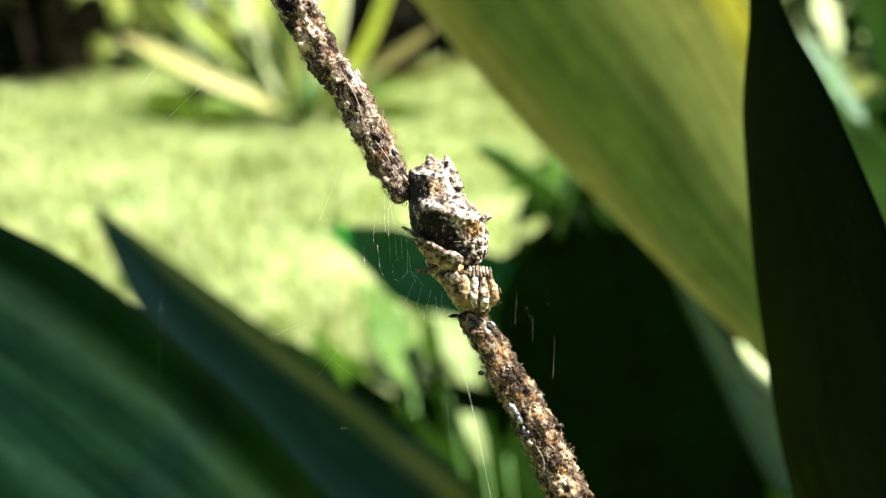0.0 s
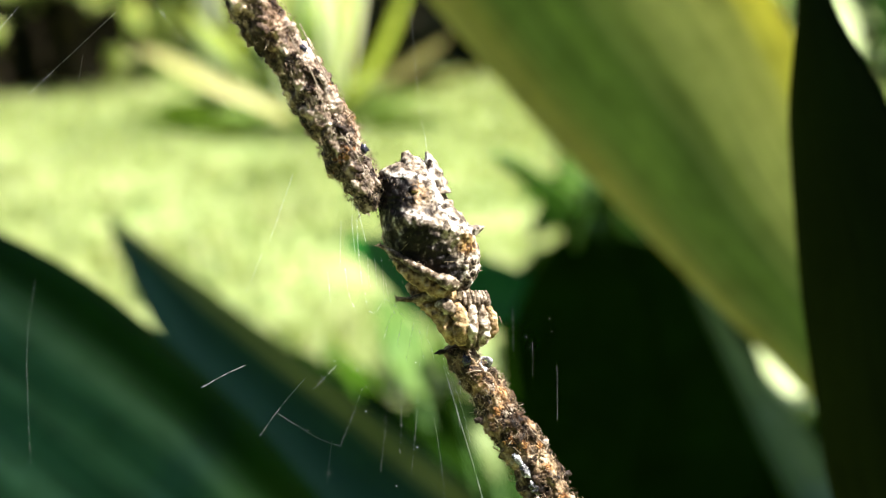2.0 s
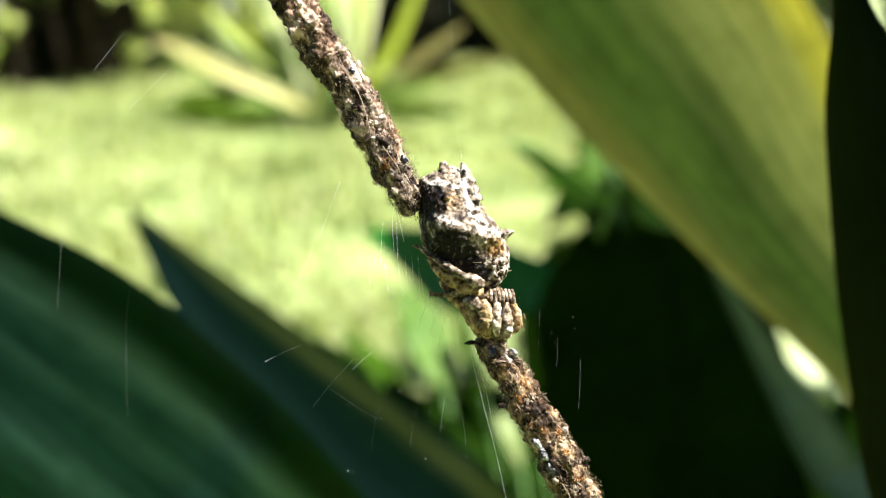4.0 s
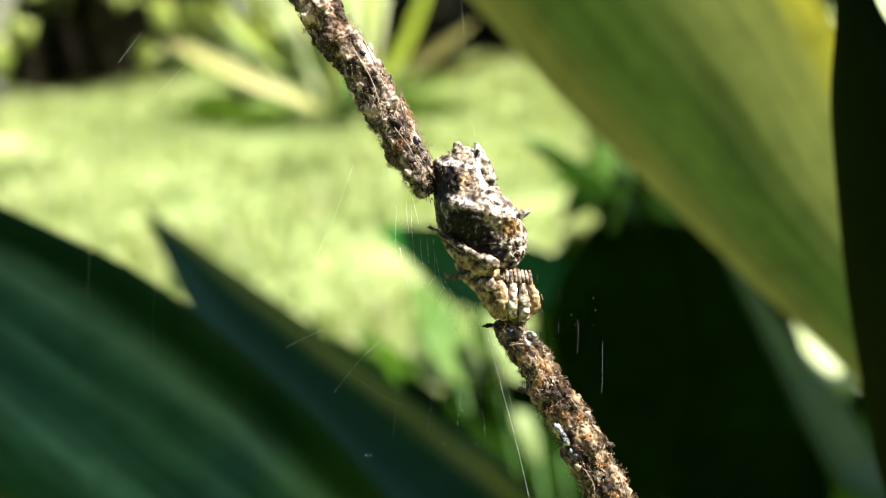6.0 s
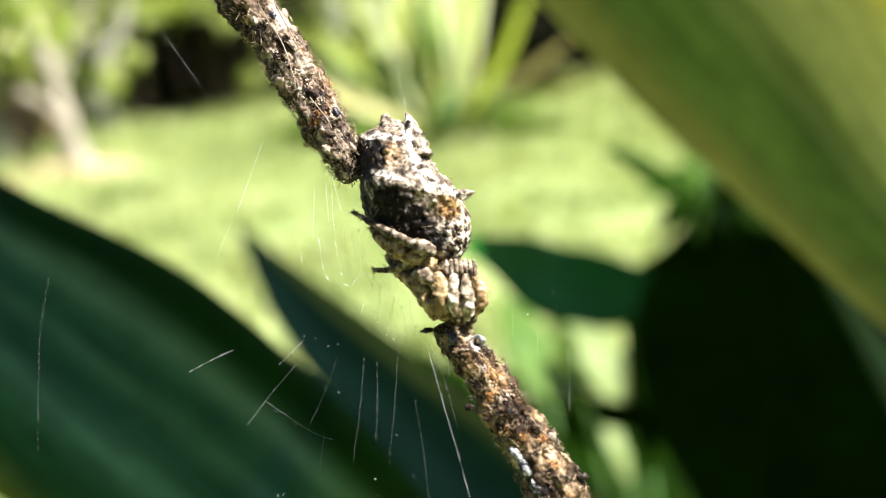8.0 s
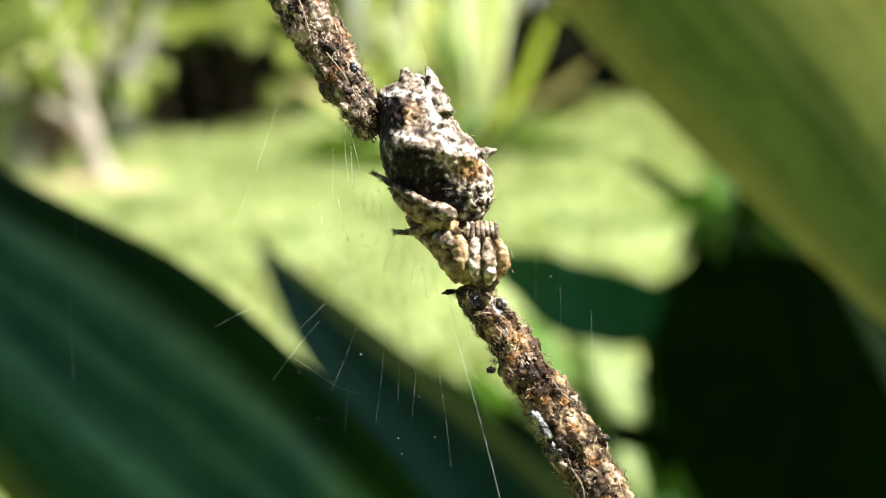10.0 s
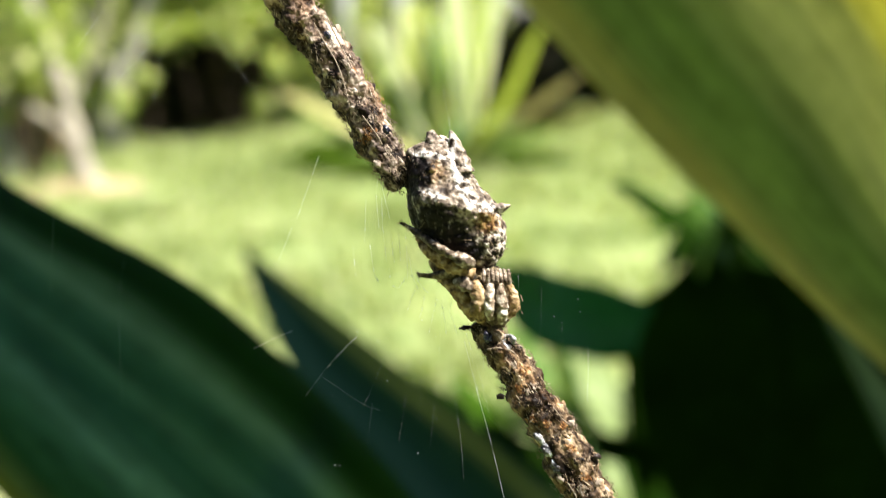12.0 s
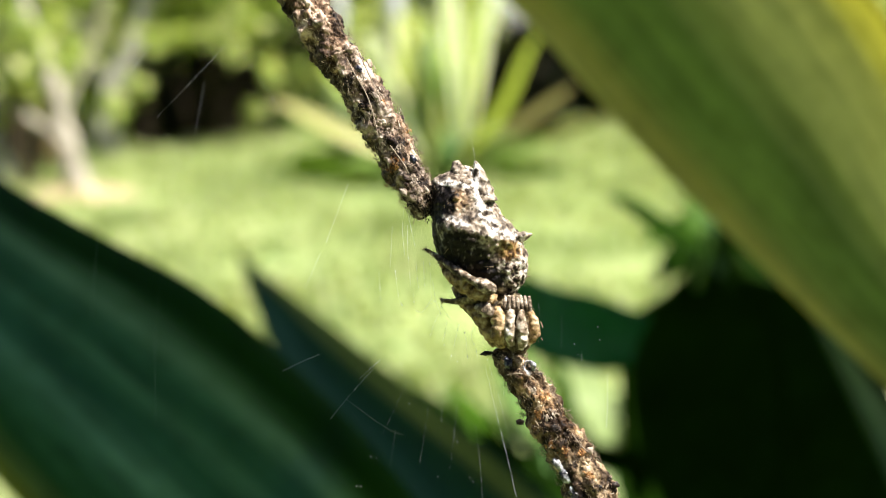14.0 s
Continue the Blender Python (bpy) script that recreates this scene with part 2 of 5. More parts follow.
# Black crumbs, and the shade in the strand's holes as a dark colour.
HOLE_AND_CRUMB = mottled("dark_holes_and_crumbs", [(0.2, (0.006, 0.005, 0.006)), (0.8, (0.035, 0.025, 0.02))], 1800, 0.35, 0.3, 0.0001, island=0.6)
RUST = mottled("rusty_crumbs", [(0.2, (0.05, 0.018, 0.006)), (0.5, (0.20, 0.085, 0.028)), (0.8, (0.42, 0.23, 0.095))], 2600, 0.5, 0.3, 0.0001, island=0.6)
CREAM = mottled("pale_flakes", [(0.15, (0.14, 0.105, 0.07)), (0.5, (0.30, 0.24, 0.19)), (0.85, (0.50, 0.43, 0.37))], 2600, 0.55, 0.3, 0.0001, island=0.4)
GRAIN = crust_material("debris_grains", [(0.39, (0.017, 0.011, 0.010)), (0.455, (0.088, 0.060, 0.044)), (0.51, (0.225, 0.163, 0.122)), (0.58, (0.41, 0.325, 0.265)), (0.66, (0.68, 0.60, 0.53))], 0.4, 0.07)
RUST_GRAIN = crust_material("rusty_debris_grains", [(0.38, (0.014, 0.009, 0.006)), (0.46, (0.068, 0.044, 0.027)), (0.53, (0.18, 0.122, 0.072)), (0.61, (0.36, 0.275, 0.175)), (0.69, (0.68, 0.60, 0.49))], 0.55, 0.10)
FIBRE = mottled("plant_fibres", [(0.15, (0.05, 0.032, 0.02)), (0.45, (0.20, 0.14, 0.09)), (0.65, (0.40, 0.32, 0.24)), (0.85, (0.72, 0.65, 0.56))], 1100, 0.5, island=0.35)
CHIP = mottled("grey_chip", [(0.42, (0.012, 0.012, 0.016)), (0.50, (0.16, 0.16, 0.18)), (0.60, (0.58, 0.59, 0.63))], 2200, 0.25, 0.6, 0.0002, spec=0.5)
NAVY = mottled("blue_black_scale", [(0.35, (0.006, 0.006, 0.012)), (0.6, (0.030, 0.030, 0.055))], 2200, 0.22, 0.5, 0.0002, spec=0.6)


# ---- helpers of shape ----
def mesh_object(name, bm, mat, smooth=True):
    me = bpy.data.meshes.new(name)
    bm.to_mesh(me)
    bm.free()
    me.materials.append(mat)
    if smooth:
        me.polygons.foreach_set("use_smooth", [True] * len(me.polygons))
    return new(name, me)


def part(name, bm, mat, parent, label="", smooth=True):
    ob = mesh_object(name, bm, mat, smooth)
    ob.parent = parent
    return tagged(ob, label)


def raw(name, verts, faces, mat, parent=None, smooth=False):
    """One mesh from arrays."""
    me = bpy.data.meshes.new(name)
    me.from_pydata(verts, [], faces)
    me.materials.append(mat)
    if smooth:
        me.polygons.foreach_set("use_smooth", [True] * len(me.polygons))
    ob = new(name, me)
    ob.parent = parent
    return ob


def thing(name, label, category, at=(0, 0, 0), group="", kind=""):
    ob = new(name)
    ob.empty_display_size = 0.01
    ob.location = at
    return tagged(ob, label, category, group, kind)


def spline(rows, n):
    """Catmull-Rom through rows of numbers, n samples."""
    r = np.array(rows, float)
    p = np.vstack([2 * r[0] - r[1], r, 2 * r[-1] - r[-2]])
    out = []
    for s in np.linspace(0, len(r) - 1 - 1e-9, n):
        i = int(s)
        u = s - i
        a, b, c, d = p[i:i + 4]
        out.append(0.5 * (2 * b + (c - a) * u + (2 * a - 5 * b + 4 * c - d) * u * u + (3 * b - a - 3 * c + d) * u ** 3))
    return np.array(out)


def leaf_mesh(rows, side, flip=False, fold=0.12, wave=0.0, thick=0.0004, n=40, across=10, at=(0, 0, 0), seed=0):
    """A leaf along a spine of (x, y, z, half width): folded along its midrib, waved at its margins, with thickness and UV."""
    s = spline(rows, n)
    s[:, 3] = np.maximum(s[:, 3], 0.0002)
    s[:, :3] -= np.array(at)
    bm = bmesh.new()
    uvl = bm.loops.layers.uv.new("UVMap")
    side = Vector(side).normalized()
    grid = {}
    length = 0.0
    for layer in (0, 1):
        for i in range(n):
            tang = Vector(s[min(i + 1, n - 1), :3] - s[max(i - 1, 0), :3]).normalized()
            sd = (side - tang * side.dot(tang)).normalized()
            nrm = tang.cross(sd).normalized()
            w = s[i, 3]
            for j in range(across + 1):
                u = 2 * j / across - 1
                ripple = wave * w * math.sin(i * 0.55 + seed + 1.5 * u) * abs(u) ** 1.5
                p = Vector(s[i, :3]) + sd * (u * w) + nrm * (fold * w * (abs(u) ** 1.4) + ripple - layer * thick * (1.15 - u * u))
                grid[layer, i, j] = bm.verts.new(p)
    def face(keys):
        f = bm.faces.new([grid[k] for k in keys])
        for lp, (_, i, j) in zip(f.loops, keys):
            uu = j / across
            lp[uvl].uv = (1 - uu if flip else uu, i / (n - 1) * 8)
    for i in range(n - 1):
        for j in range(across):
            face([(0, i, j), (0, i, j + 1), (0, i + 1, j + 1), (0, i + 1, j)])
            face([(1, i, j), (1, i + 1, j), (1, i + 1, j + 1), (1, i, j + 1)])
        face([(0, i, 0), (0, i + 1, 0), (1, i + 1, 0), (1, i, 0)])
        face([(0, i, across), (1, i, across), (1, i + 1, across), (0, i + 1, across)])
    for i in (0, n - 1):
        for j in range(across):
            face([(0, i, j), (1, i, j), (1, i, j + 1), (0, i, j + 1)])
    bmesh.ops.recalc_face_normals(bm, faces=bm.faces)
    return bm


def tube_mesh(rows, sides=10, n=24, rough=0.0, scale=1.0, bm=None):
    """A round, closed tube along (x, y, z, radius)."""
    s = spline(rows, n)
    bm = bm or bmesh.new()
    up = Vector((0.31, 0.12, 0.94))
    rings = []
    for i in range(n):
        tang = Vector(s[min(i + 1, n - 1), :3] - s[max(i - 1, 0), :3]).normalized()
        a = tang.cross(up)
        a = a.normalized() if a.length > 1e-6 else Vector((1, 0, 0))
        b = tang.cross(a)
        ring = []
        for k in range(sides):
            th = 2 * math.pi * k / sides
            d = a * math.cos(th) + b * math.sin(th)
            p = Vector(s[i, :3])
            r = max(s[i, 3], 1e-6)
            if rough:
                r *= 1 + rough * noise.noise((p + d * r) * scale)
            ring.append(bm.verts.new(p + d * r))
        rings.append(ring)
    for q, r in zip(rings, rings[1:]):
        for k in range(sides):
            bm.faces.new((q[k], q[(k + 1) % sides], r[(k + 1) % sides], r[k]))
    bm.faces.new(rings[0][::-1])
    bm.faces.new(rings[-1])
    return bm


# ---- the ground ----
def build_ground():
    bm = bmesh.new()
    ys = [-30, -8, -2, 0, 0.6, 1.2, 1.8, 2.4, 3, 3.6, 4.2, 5, 6.5, 10, 25, 90, 600]
    xs = [-400, -60, -15, -6, -3.5, -2.8, -2.2, -1.6, -1.0, -0.4, 0.2, 0.8, 1.6, 3, 8, 40, 400]
    v = {}
    for i, x in enumerate(xs):
        for j, y in enumerate(ys):
            near = 1.0 if abs(x) < 8 and -2 < y < 10 else 0.0
            v[i, j] = bm.verts.new((x, y, -0.012 * near * (1 + noise.noise((x * 1.3, y * 1.3, 4.0)))))
    for i in range(len(xs) - 1):
        for j in range(len(ys) - 1):
            bm.faces.new((v[i, j], v[i + 1, j], v[i + 1, j + 1], v[i, j + 1]))
    tagged(mesh_object("ground", bm, LAWN), "sunlit green garden lawn with short uneven grass", "lawn", kind="structure")


def blades(count, box, height, width, seed, clumps=0.35):
    rng = np.random.default_rng(seed)
    x0, x1, y0, y1 = box
    x = rng.uniform(x0, x1, count)
    y = y0 + (y1 - y0) * rng.uniform(0, 1, count) ** 1.25
    h = height * rng.uniform(0.5, 1.3, count) * (1 + clumps * np.sin(x * 9 + np.cos(y * 7)) * np.cos(y * 8.3))
    w = width * rng.uniform(0.6, 1.3, count)
    th, lean = rng.uniform(0, 2 * np.pi, count), rng.uniform(0.1, 0.9, count)
    ph = rng.uniform(0, 2 * np.pi, count)
    base = np.stack([x, y, np.full(count, -0.015)], 1)
    sd = np.stack([np.cos(th), np.sin(th), 0 * th], 1) * w[:, None]
    mid = base + np.stack([np.cos(ph) * lean * h * 0.35, np.sin(ph) * lean * h * 0.35, h * 0.65], 1)
    tip = base + np.stack([np.cos(ph) * lean * h, np.sin(ph) * lean * h, h * (1.05 - 0.45 * lean)], 1)
    verts = np.stack([base - sd, base + sd, mid + sd * 0.8, mid - sd * 0.8, tip], 1).reshape(-1, 3)
    o = np.arange(count)[:, None] * 5
    faces = (o + [[0, 1, 2, 3]]).tolist() + (o + [[3, 2, 4]]).tolist()
    return verts.tolist(), faces


def build_grass():
    v, f = blades(120000, (-3.2, 2.2, -0.4, 5.3), 0.045, 0.0034, 3, 0.75)
    # it thins out all round
    rng = np.random.default_rng(4)
    far, _ = blades(150000, (-6.5, 5.5, -3.8, 9.0), 0.045, 0.0045, 5, 0.75)
    far = np.array(far).reshape(-1, 5, 3)
    x, y = far[:, 0, 0], far[:, 0, 1]
    off = np.hypot(np.maximum(np.maximum(-3.2 - x, x - 2.2), 0), np.maximum(np.maximum(-0.4 - y, y - 5.3), 0))
    far = far[(off > 0) & (rng.random(len(far)) < np.exp(-off / 1.1))]
    o = np.arange(len(far))[:, None] * 5 + len(v)
    v, f = v + far.reshape(-1, 3).tolist(), f + (o + [[0, 1, 2, 3]]).tolist() + (o + [[3, 2, 4]]).tolist()
    ob = raw("lawn_grass", v, f, GRASS)
    tagged(ob, "short bright green lawn grass in full sun", "grass", kind="stuff")


def build_soil_patch():
    bm = bmesh.new()
    c = Vector((-1.62, 2.78, 0))
    ring = []
    mid = bm.verts.new(c + Vector((0, 0, 0.02)))
    for k in range(36):
        a = 2 * math.pi * k / 36
        r = 0.17 + 0.04 * math.sin(3 * a + 1) + 0.025 * math.sin(7 * a)
        ring.append(bm.verts.new(c + Vector((r * 1.1 * math.cos(a), r * math.sin(a), -0.01))))
    inner = [bm.verts.new(c + (q.co - c) * 0.6 + Vector((0, 0, 0.022))) for q in ring]
    for k in range(36):
        n = (k + 1) % 36
        bm.faces.new((ring[k], ring[n], inner[n], inner[k]))
        bm.faces.new((inner[k], inner[n], mid))
    tagged(mesh_object("soil_patch", bm, SOIL), "patch of bare tan soil at the lawn edge", "soil", kind="structure")


# ---- shrubs behind the lawn ----
def crown_mesh(name, count, centre, radii, size, mat, parent, seed, hollow=0.35, flat=0.0):
    """A crown of many small folded leaves in uneven clumps."""
    rng = np.random.default_rng(seed)
    k = max(6, count // 60)
    d = rng.normal(size=(k, 3))
    d /= np.linalg.norm(d, axis=1, keepdims=True)
    clump = d * rng.uniform(hollow, 1, (k, 1)) ** 0.6
    pick = rng.integers(0, k, count)
    p = clump[pick] + rng.normal(size=(count, 3)) * 0.14
    p = p * np.array(radii) + np.array(centre)
    p[:, 2] = np.maximum(p[:, 2], 0.01)
    ax = rng.normal(size=(count, 3))
    ax[:, 2] -= 0.2
    ax /= np.linalg.norm(ax, axis=1, keepdims=True)
    sd = np.cross(ax, rng.normal(size=(count, 3)) + [0, 0, 1.5])
    sd /= np.linalg.norm(sd, axis=1, keepdims=True)
    nr = np.cross(ax, sd)
    ln = size * rng.uniform(0.6, 1.4, (count, 1))
    wd = ln * rng.uniform(0.2, 0.32, (count, 1))
    verts = np.stack([p, p + ax * ln * 0.45 + sd * wd + nr * wd * 0.4, p + ax * ln, p + ax * ln * 0.45 - sd * wd + nr * wd * 0.4], 1).reshape(-1, 3)
    o = np.arange(count)[:, None] * 4
    faces = (o + [[0, 1, 2]]).tolist() + (o + [[0, 2, 3]]).tolist()
    return raw(name, verts.tolist(), faces, mat, parent)


def shrub(label, at, height, spread, count, size, seed, mat, stems=5, base=0.15, group="shrubs behind the lawn", stout=0.5):
    ob = thing("shrub", label, "shrub", at, group)
    rng = random.Random(seed)
    for k in range(stems):
        a = rng.uniform(0, 6.28)
        r = rng.uniform(0.2, 0.6) * spread
        bend = rng.uniform(-0.06, 0.06)
        rows = [(0.05 * math.cos(a), 0.05 * math.sin(a), -0.03, 0.016), (0.3 * r * math.cos(a) + bend, 0.3 * r * math.sin(a), 0.3 * height, 0.013), (0.7 * r * math.cos(a), 0.7 * r * math.sin(a) + bend, 0.6 * height, 0.009), (r * math.cos(a), r * math.sin(a), 0.9 * height, 0.004)]
        part("stem", tube_mesh([(*q[:3], q[3] * stout) for q in rows], 7, 12, 0.2, 20), TWIG, ob)
    crown = crown_mesh("crown", count, (0, 0, base + (height - base) * 0.52), (spread, spread * 0.8, (height - base) * 0.55), size, mat, ob, seed)
    return ob


def build_background():
    dense = "dense green shrub with deep shade in its leaf colour"
    leafy = "leafy green shrub with sunlit outer leaves"
    # a dense hedge closes the distance, its leaves coloured dark for shade
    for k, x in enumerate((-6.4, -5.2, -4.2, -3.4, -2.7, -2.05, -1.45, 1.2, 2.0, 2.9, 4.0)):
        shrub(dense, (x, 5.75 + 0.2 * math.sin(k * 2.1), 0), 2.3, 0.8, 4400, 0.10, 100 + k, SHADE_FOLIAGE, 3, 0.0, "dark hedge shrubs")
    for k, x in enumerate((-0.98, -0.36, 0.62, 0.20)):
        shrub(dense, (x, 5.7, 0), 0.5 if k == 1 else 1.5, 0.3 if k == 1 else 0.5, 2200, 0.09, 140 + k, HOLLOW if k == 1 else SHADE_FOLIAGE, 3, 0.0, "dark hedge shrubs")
    # an unseen stretch added behind the camera, to hold back the sky light
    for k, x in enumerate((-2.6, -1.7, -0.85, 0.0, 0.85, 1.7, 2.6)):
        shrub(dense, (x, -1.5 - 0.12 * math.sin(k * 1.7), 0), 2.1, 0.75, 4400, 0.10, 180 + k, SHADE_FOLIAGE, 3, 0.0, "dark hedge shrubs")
    # near-black shrubs added for the shaded gaps behind the rosette
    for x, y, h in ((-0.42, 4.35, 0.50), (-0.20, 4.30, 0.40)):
        shrub("low shrub with the shade of a hollow in its leaf colour", (x, y, 0), h, 0.14, 1500, 0.05, 170 + int(h * 10), HOLLOW, 3, 0.0, "dark hedge shrubs")
    # a shaded hollow under an overhanging shrub, filled with near-black shrubs
    shrub("low shrub with the shade of a hollow in its leaf colour", (-1.82, 4.85, 0), 0.95, 0.42, 3000, 0.07, 161, HOLLOW, 3, 0.0, "dark hedge shrubs")
    shrub("low shrub with the shade of a hollow in its leaf colour", (-2.12, 5.05, 0), 0.95, 0.34, 2200, 0.07, 162, HOLLOW, 3, 0.0, "dark hedge shrubs")
    shrub(leafy, (-1.80, 4.40, 0), 1.2, 0.55, 4200, 0.065, 15, FOLIAGE, 4, 0.47, stout=0.25)
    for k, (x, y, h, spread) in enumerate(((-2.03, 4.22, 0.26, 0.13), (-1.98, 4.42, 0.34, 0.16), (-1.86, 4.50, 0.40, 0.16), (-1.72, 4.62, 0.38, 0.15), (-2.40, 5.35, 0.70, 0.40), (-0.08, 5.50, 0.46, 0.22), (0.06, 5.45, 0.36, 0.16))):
        shrub("low shrub with the shade of a hollow in its leaf colour", (x, y, 0), h, spread, int(9000 * spread), 0.05, 190 + k, HOLLOW, 3, 0.0, "dark hedge shrubs")
    # sprigs that stand out into the sun before the hollow
    for k, (x, y, z, r) in enumerate(((-1.774, 3.785, 0.494, 0.055), (-1.564, 4.042, 0.573, 0.05), (-1.478, 4.025, 0.44, 0.05), (-1.365, 4.123, 0.339, 0.045), (-1.762, 3.415, 0.222, 0.045), (-1.795, 3.737, 0.291, 0.035), (-1.506, 4.259, 0.118, 0.05), (-1.702, 3.899, 0.493, 0.05), (-1.60, 4.0, 0.50, 0.035), (-1.43, 4.08, 0.53, 0.05))):
        shrub("slender leafy sprig in the sun", (x, y, 0), z + r, r, 46, 0.05, 220 + k, FOLIAGE, 2, z - r, "sprigs before the dark hollow", 0.14)
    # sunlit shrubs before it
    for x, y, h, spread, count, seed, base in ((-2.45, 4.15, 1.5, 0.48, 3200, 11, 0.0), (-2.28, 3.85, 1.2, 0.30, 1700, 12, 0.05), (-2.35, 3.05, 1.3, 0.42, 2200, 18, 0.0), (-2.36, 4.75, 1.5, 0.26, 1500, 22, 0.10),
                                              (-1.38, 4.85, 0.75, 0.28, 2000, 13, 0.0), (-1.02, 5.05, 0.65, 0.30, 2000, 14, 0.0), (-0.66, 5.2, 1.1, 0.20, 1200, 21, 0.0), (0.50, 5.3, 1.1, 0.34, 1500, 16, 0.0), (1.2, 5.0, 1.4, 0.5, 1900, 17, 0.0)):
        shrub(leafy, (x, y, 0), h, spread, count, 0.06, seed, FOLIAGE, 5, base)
    # leaves between the trunks, and a brown shrub for the shaded hollow below
    shrub(leafy, (-1.92, 3.05, 0), 0.62, 0.20, 1500, 0.05, 23, FOLIAGE, 3, 0.26)
    shrub(leafy, (-1.74, 2.72, 0), 0.60, 0.12, 260, 0.05, 25, FOLIAGE, 3, 0.30)
    shrub("low shrub with the shade of a hollow in its leaf colour", (-2.02, 3.27, 0), 0.26, 0.15, 900, 0.04, 163, BROWN_HOLLOW, 3, 0.0, "dark hedge shrubs")


def garden_post(at):
    ob = thing("garden_post", "weathered pale grey post behind the lawn", "post", at, "posts behind the lawn")
    bm = bmesh.new()
    bmesh.ops.create_cube(bm, size=1)
    for v in bm.verts:
        v.co = Vector((v.co.x * 0.09, v.co.y * 0.09, (v.co.z + 0.5) * 1.3 - 0.05))
    bmesh.ops.bevel(bm, geom=bm.edges[:], offset=0.006, segments=2, affect="EDGES")
    part("shaft", bm, POST, ob)
    bm = bmesh.new()
    bmesh.ops.create_cube(bm, size=1)
    for v in bm.verts:
        k = 0.6 if v.co.z > 0 else 1.0
        v.co = Vector((v.co.x * 0.12 * k, v.co.y * 0.12 * k, v.co.z * 0.04 + 1.27))
    part("cap", bm, POST, ob)


def small_tree(rows, branches, crown_at, radii, count, seed, label, bark=BARK):
    at = Vector((rows[0][0], rows[0][1], 0))
    ob = thing("small_tree", label, "tree", at, "small trees at the lawn edge")
    def local(pts):
        return [(x - at.x, y - at.y, z, r) for x, y, z, r in pts]
    part("trunk", tube_mesh(local(rows), 14, 34, 0.35, 14), bark, ob)
    for pts in branches:
        part("limb", tube_mesh(local(pts), 10, 20, 0.3, 18), bark, ob)
    rng = random.Random(seed)
    top = Vector(local(rows)[-1][:3])
    for k in range(4):
        e = Vector((rng.uniform(-0.35, 0.35), rng.uniform(-0.2, 0.3), rng.uniform(0.15, 0.5)))
        part("limb", tube_mesh([(*top, rows[-1][3]), (*(top + e * 0.5 + Vector((0, 0, 0.05))), 0.012), (*(top + e), 0.005)], 8, 10, 0.2, 20), bark, ob)
    crown_mesh("crown", count, crown_at, radii, 0.07, FOLIAGE, ob, seed)


def build_trees():
    small_tree([(-1.585, 2.807, -0.03, 0.062), (-1.600, 2.825, 0.05, 0.040), (-1.632, 2.854, 0.144, 0.031), (-1.686, 2.903, 0.304, 0.027), (-1.749, 2.948, 0.448, 0.024), (-1.824, 2.991, 0.595, 0.021), (-1.90, 3.038, 0.762, 0.017)],
               [[(-1.621, 2.835, 0.13, 0.020), (-1.674, 2.818, 0.195, 0.016), (-1.737, 2.799, 0.245, 0.014), (-1.813, 2.776, 0.287, 0.012), (-1.90, 2.75, 0.33, 0.008)], [(-1.666, 2.884, 0.25, 0.015), (-1.597, 2.922, 0.372, 0.010), (-1.552, 2.962, 0.513, 0.009), (-1.524, 3.007, 0.69, 0.007)]],
               (-0.33, 0.22, 0.92), (0.42, 0.35, 0.34), 900, 31, "small garden tree with a leaning pale trunk")
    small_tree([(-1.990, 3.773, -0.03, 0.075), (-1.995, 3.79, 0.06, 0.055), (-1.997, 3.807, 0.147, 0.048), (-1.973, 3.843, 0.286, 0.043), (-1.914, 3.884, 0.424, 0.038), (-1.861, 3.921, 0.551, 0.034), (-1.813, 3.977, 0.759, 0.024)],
               [[(-1.973, 3.843, 0.27, 0.03), (-2.06, 3.85, 0.40, 0.022), (-2.12, 3.86, 0.58, 0.016)]], (-0.32, 0.2, 0.95), (0.38, 0.4, 0.34), 800, 32, "small garden tree with a pale trunk, lightened for sun", SUNLIT_BARK)
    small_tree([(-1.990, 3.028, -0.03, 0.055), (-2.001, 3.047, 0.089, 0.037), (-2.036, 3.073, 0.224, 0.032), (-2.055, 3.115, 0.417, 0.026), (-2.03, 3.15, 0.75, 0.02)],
               [], (0.0, 0.1, 0.95), (0.40, 0.4, 0.36), 800, 33, "small garden tree with a pale trunk in leaf", SUNLIT_BARK)


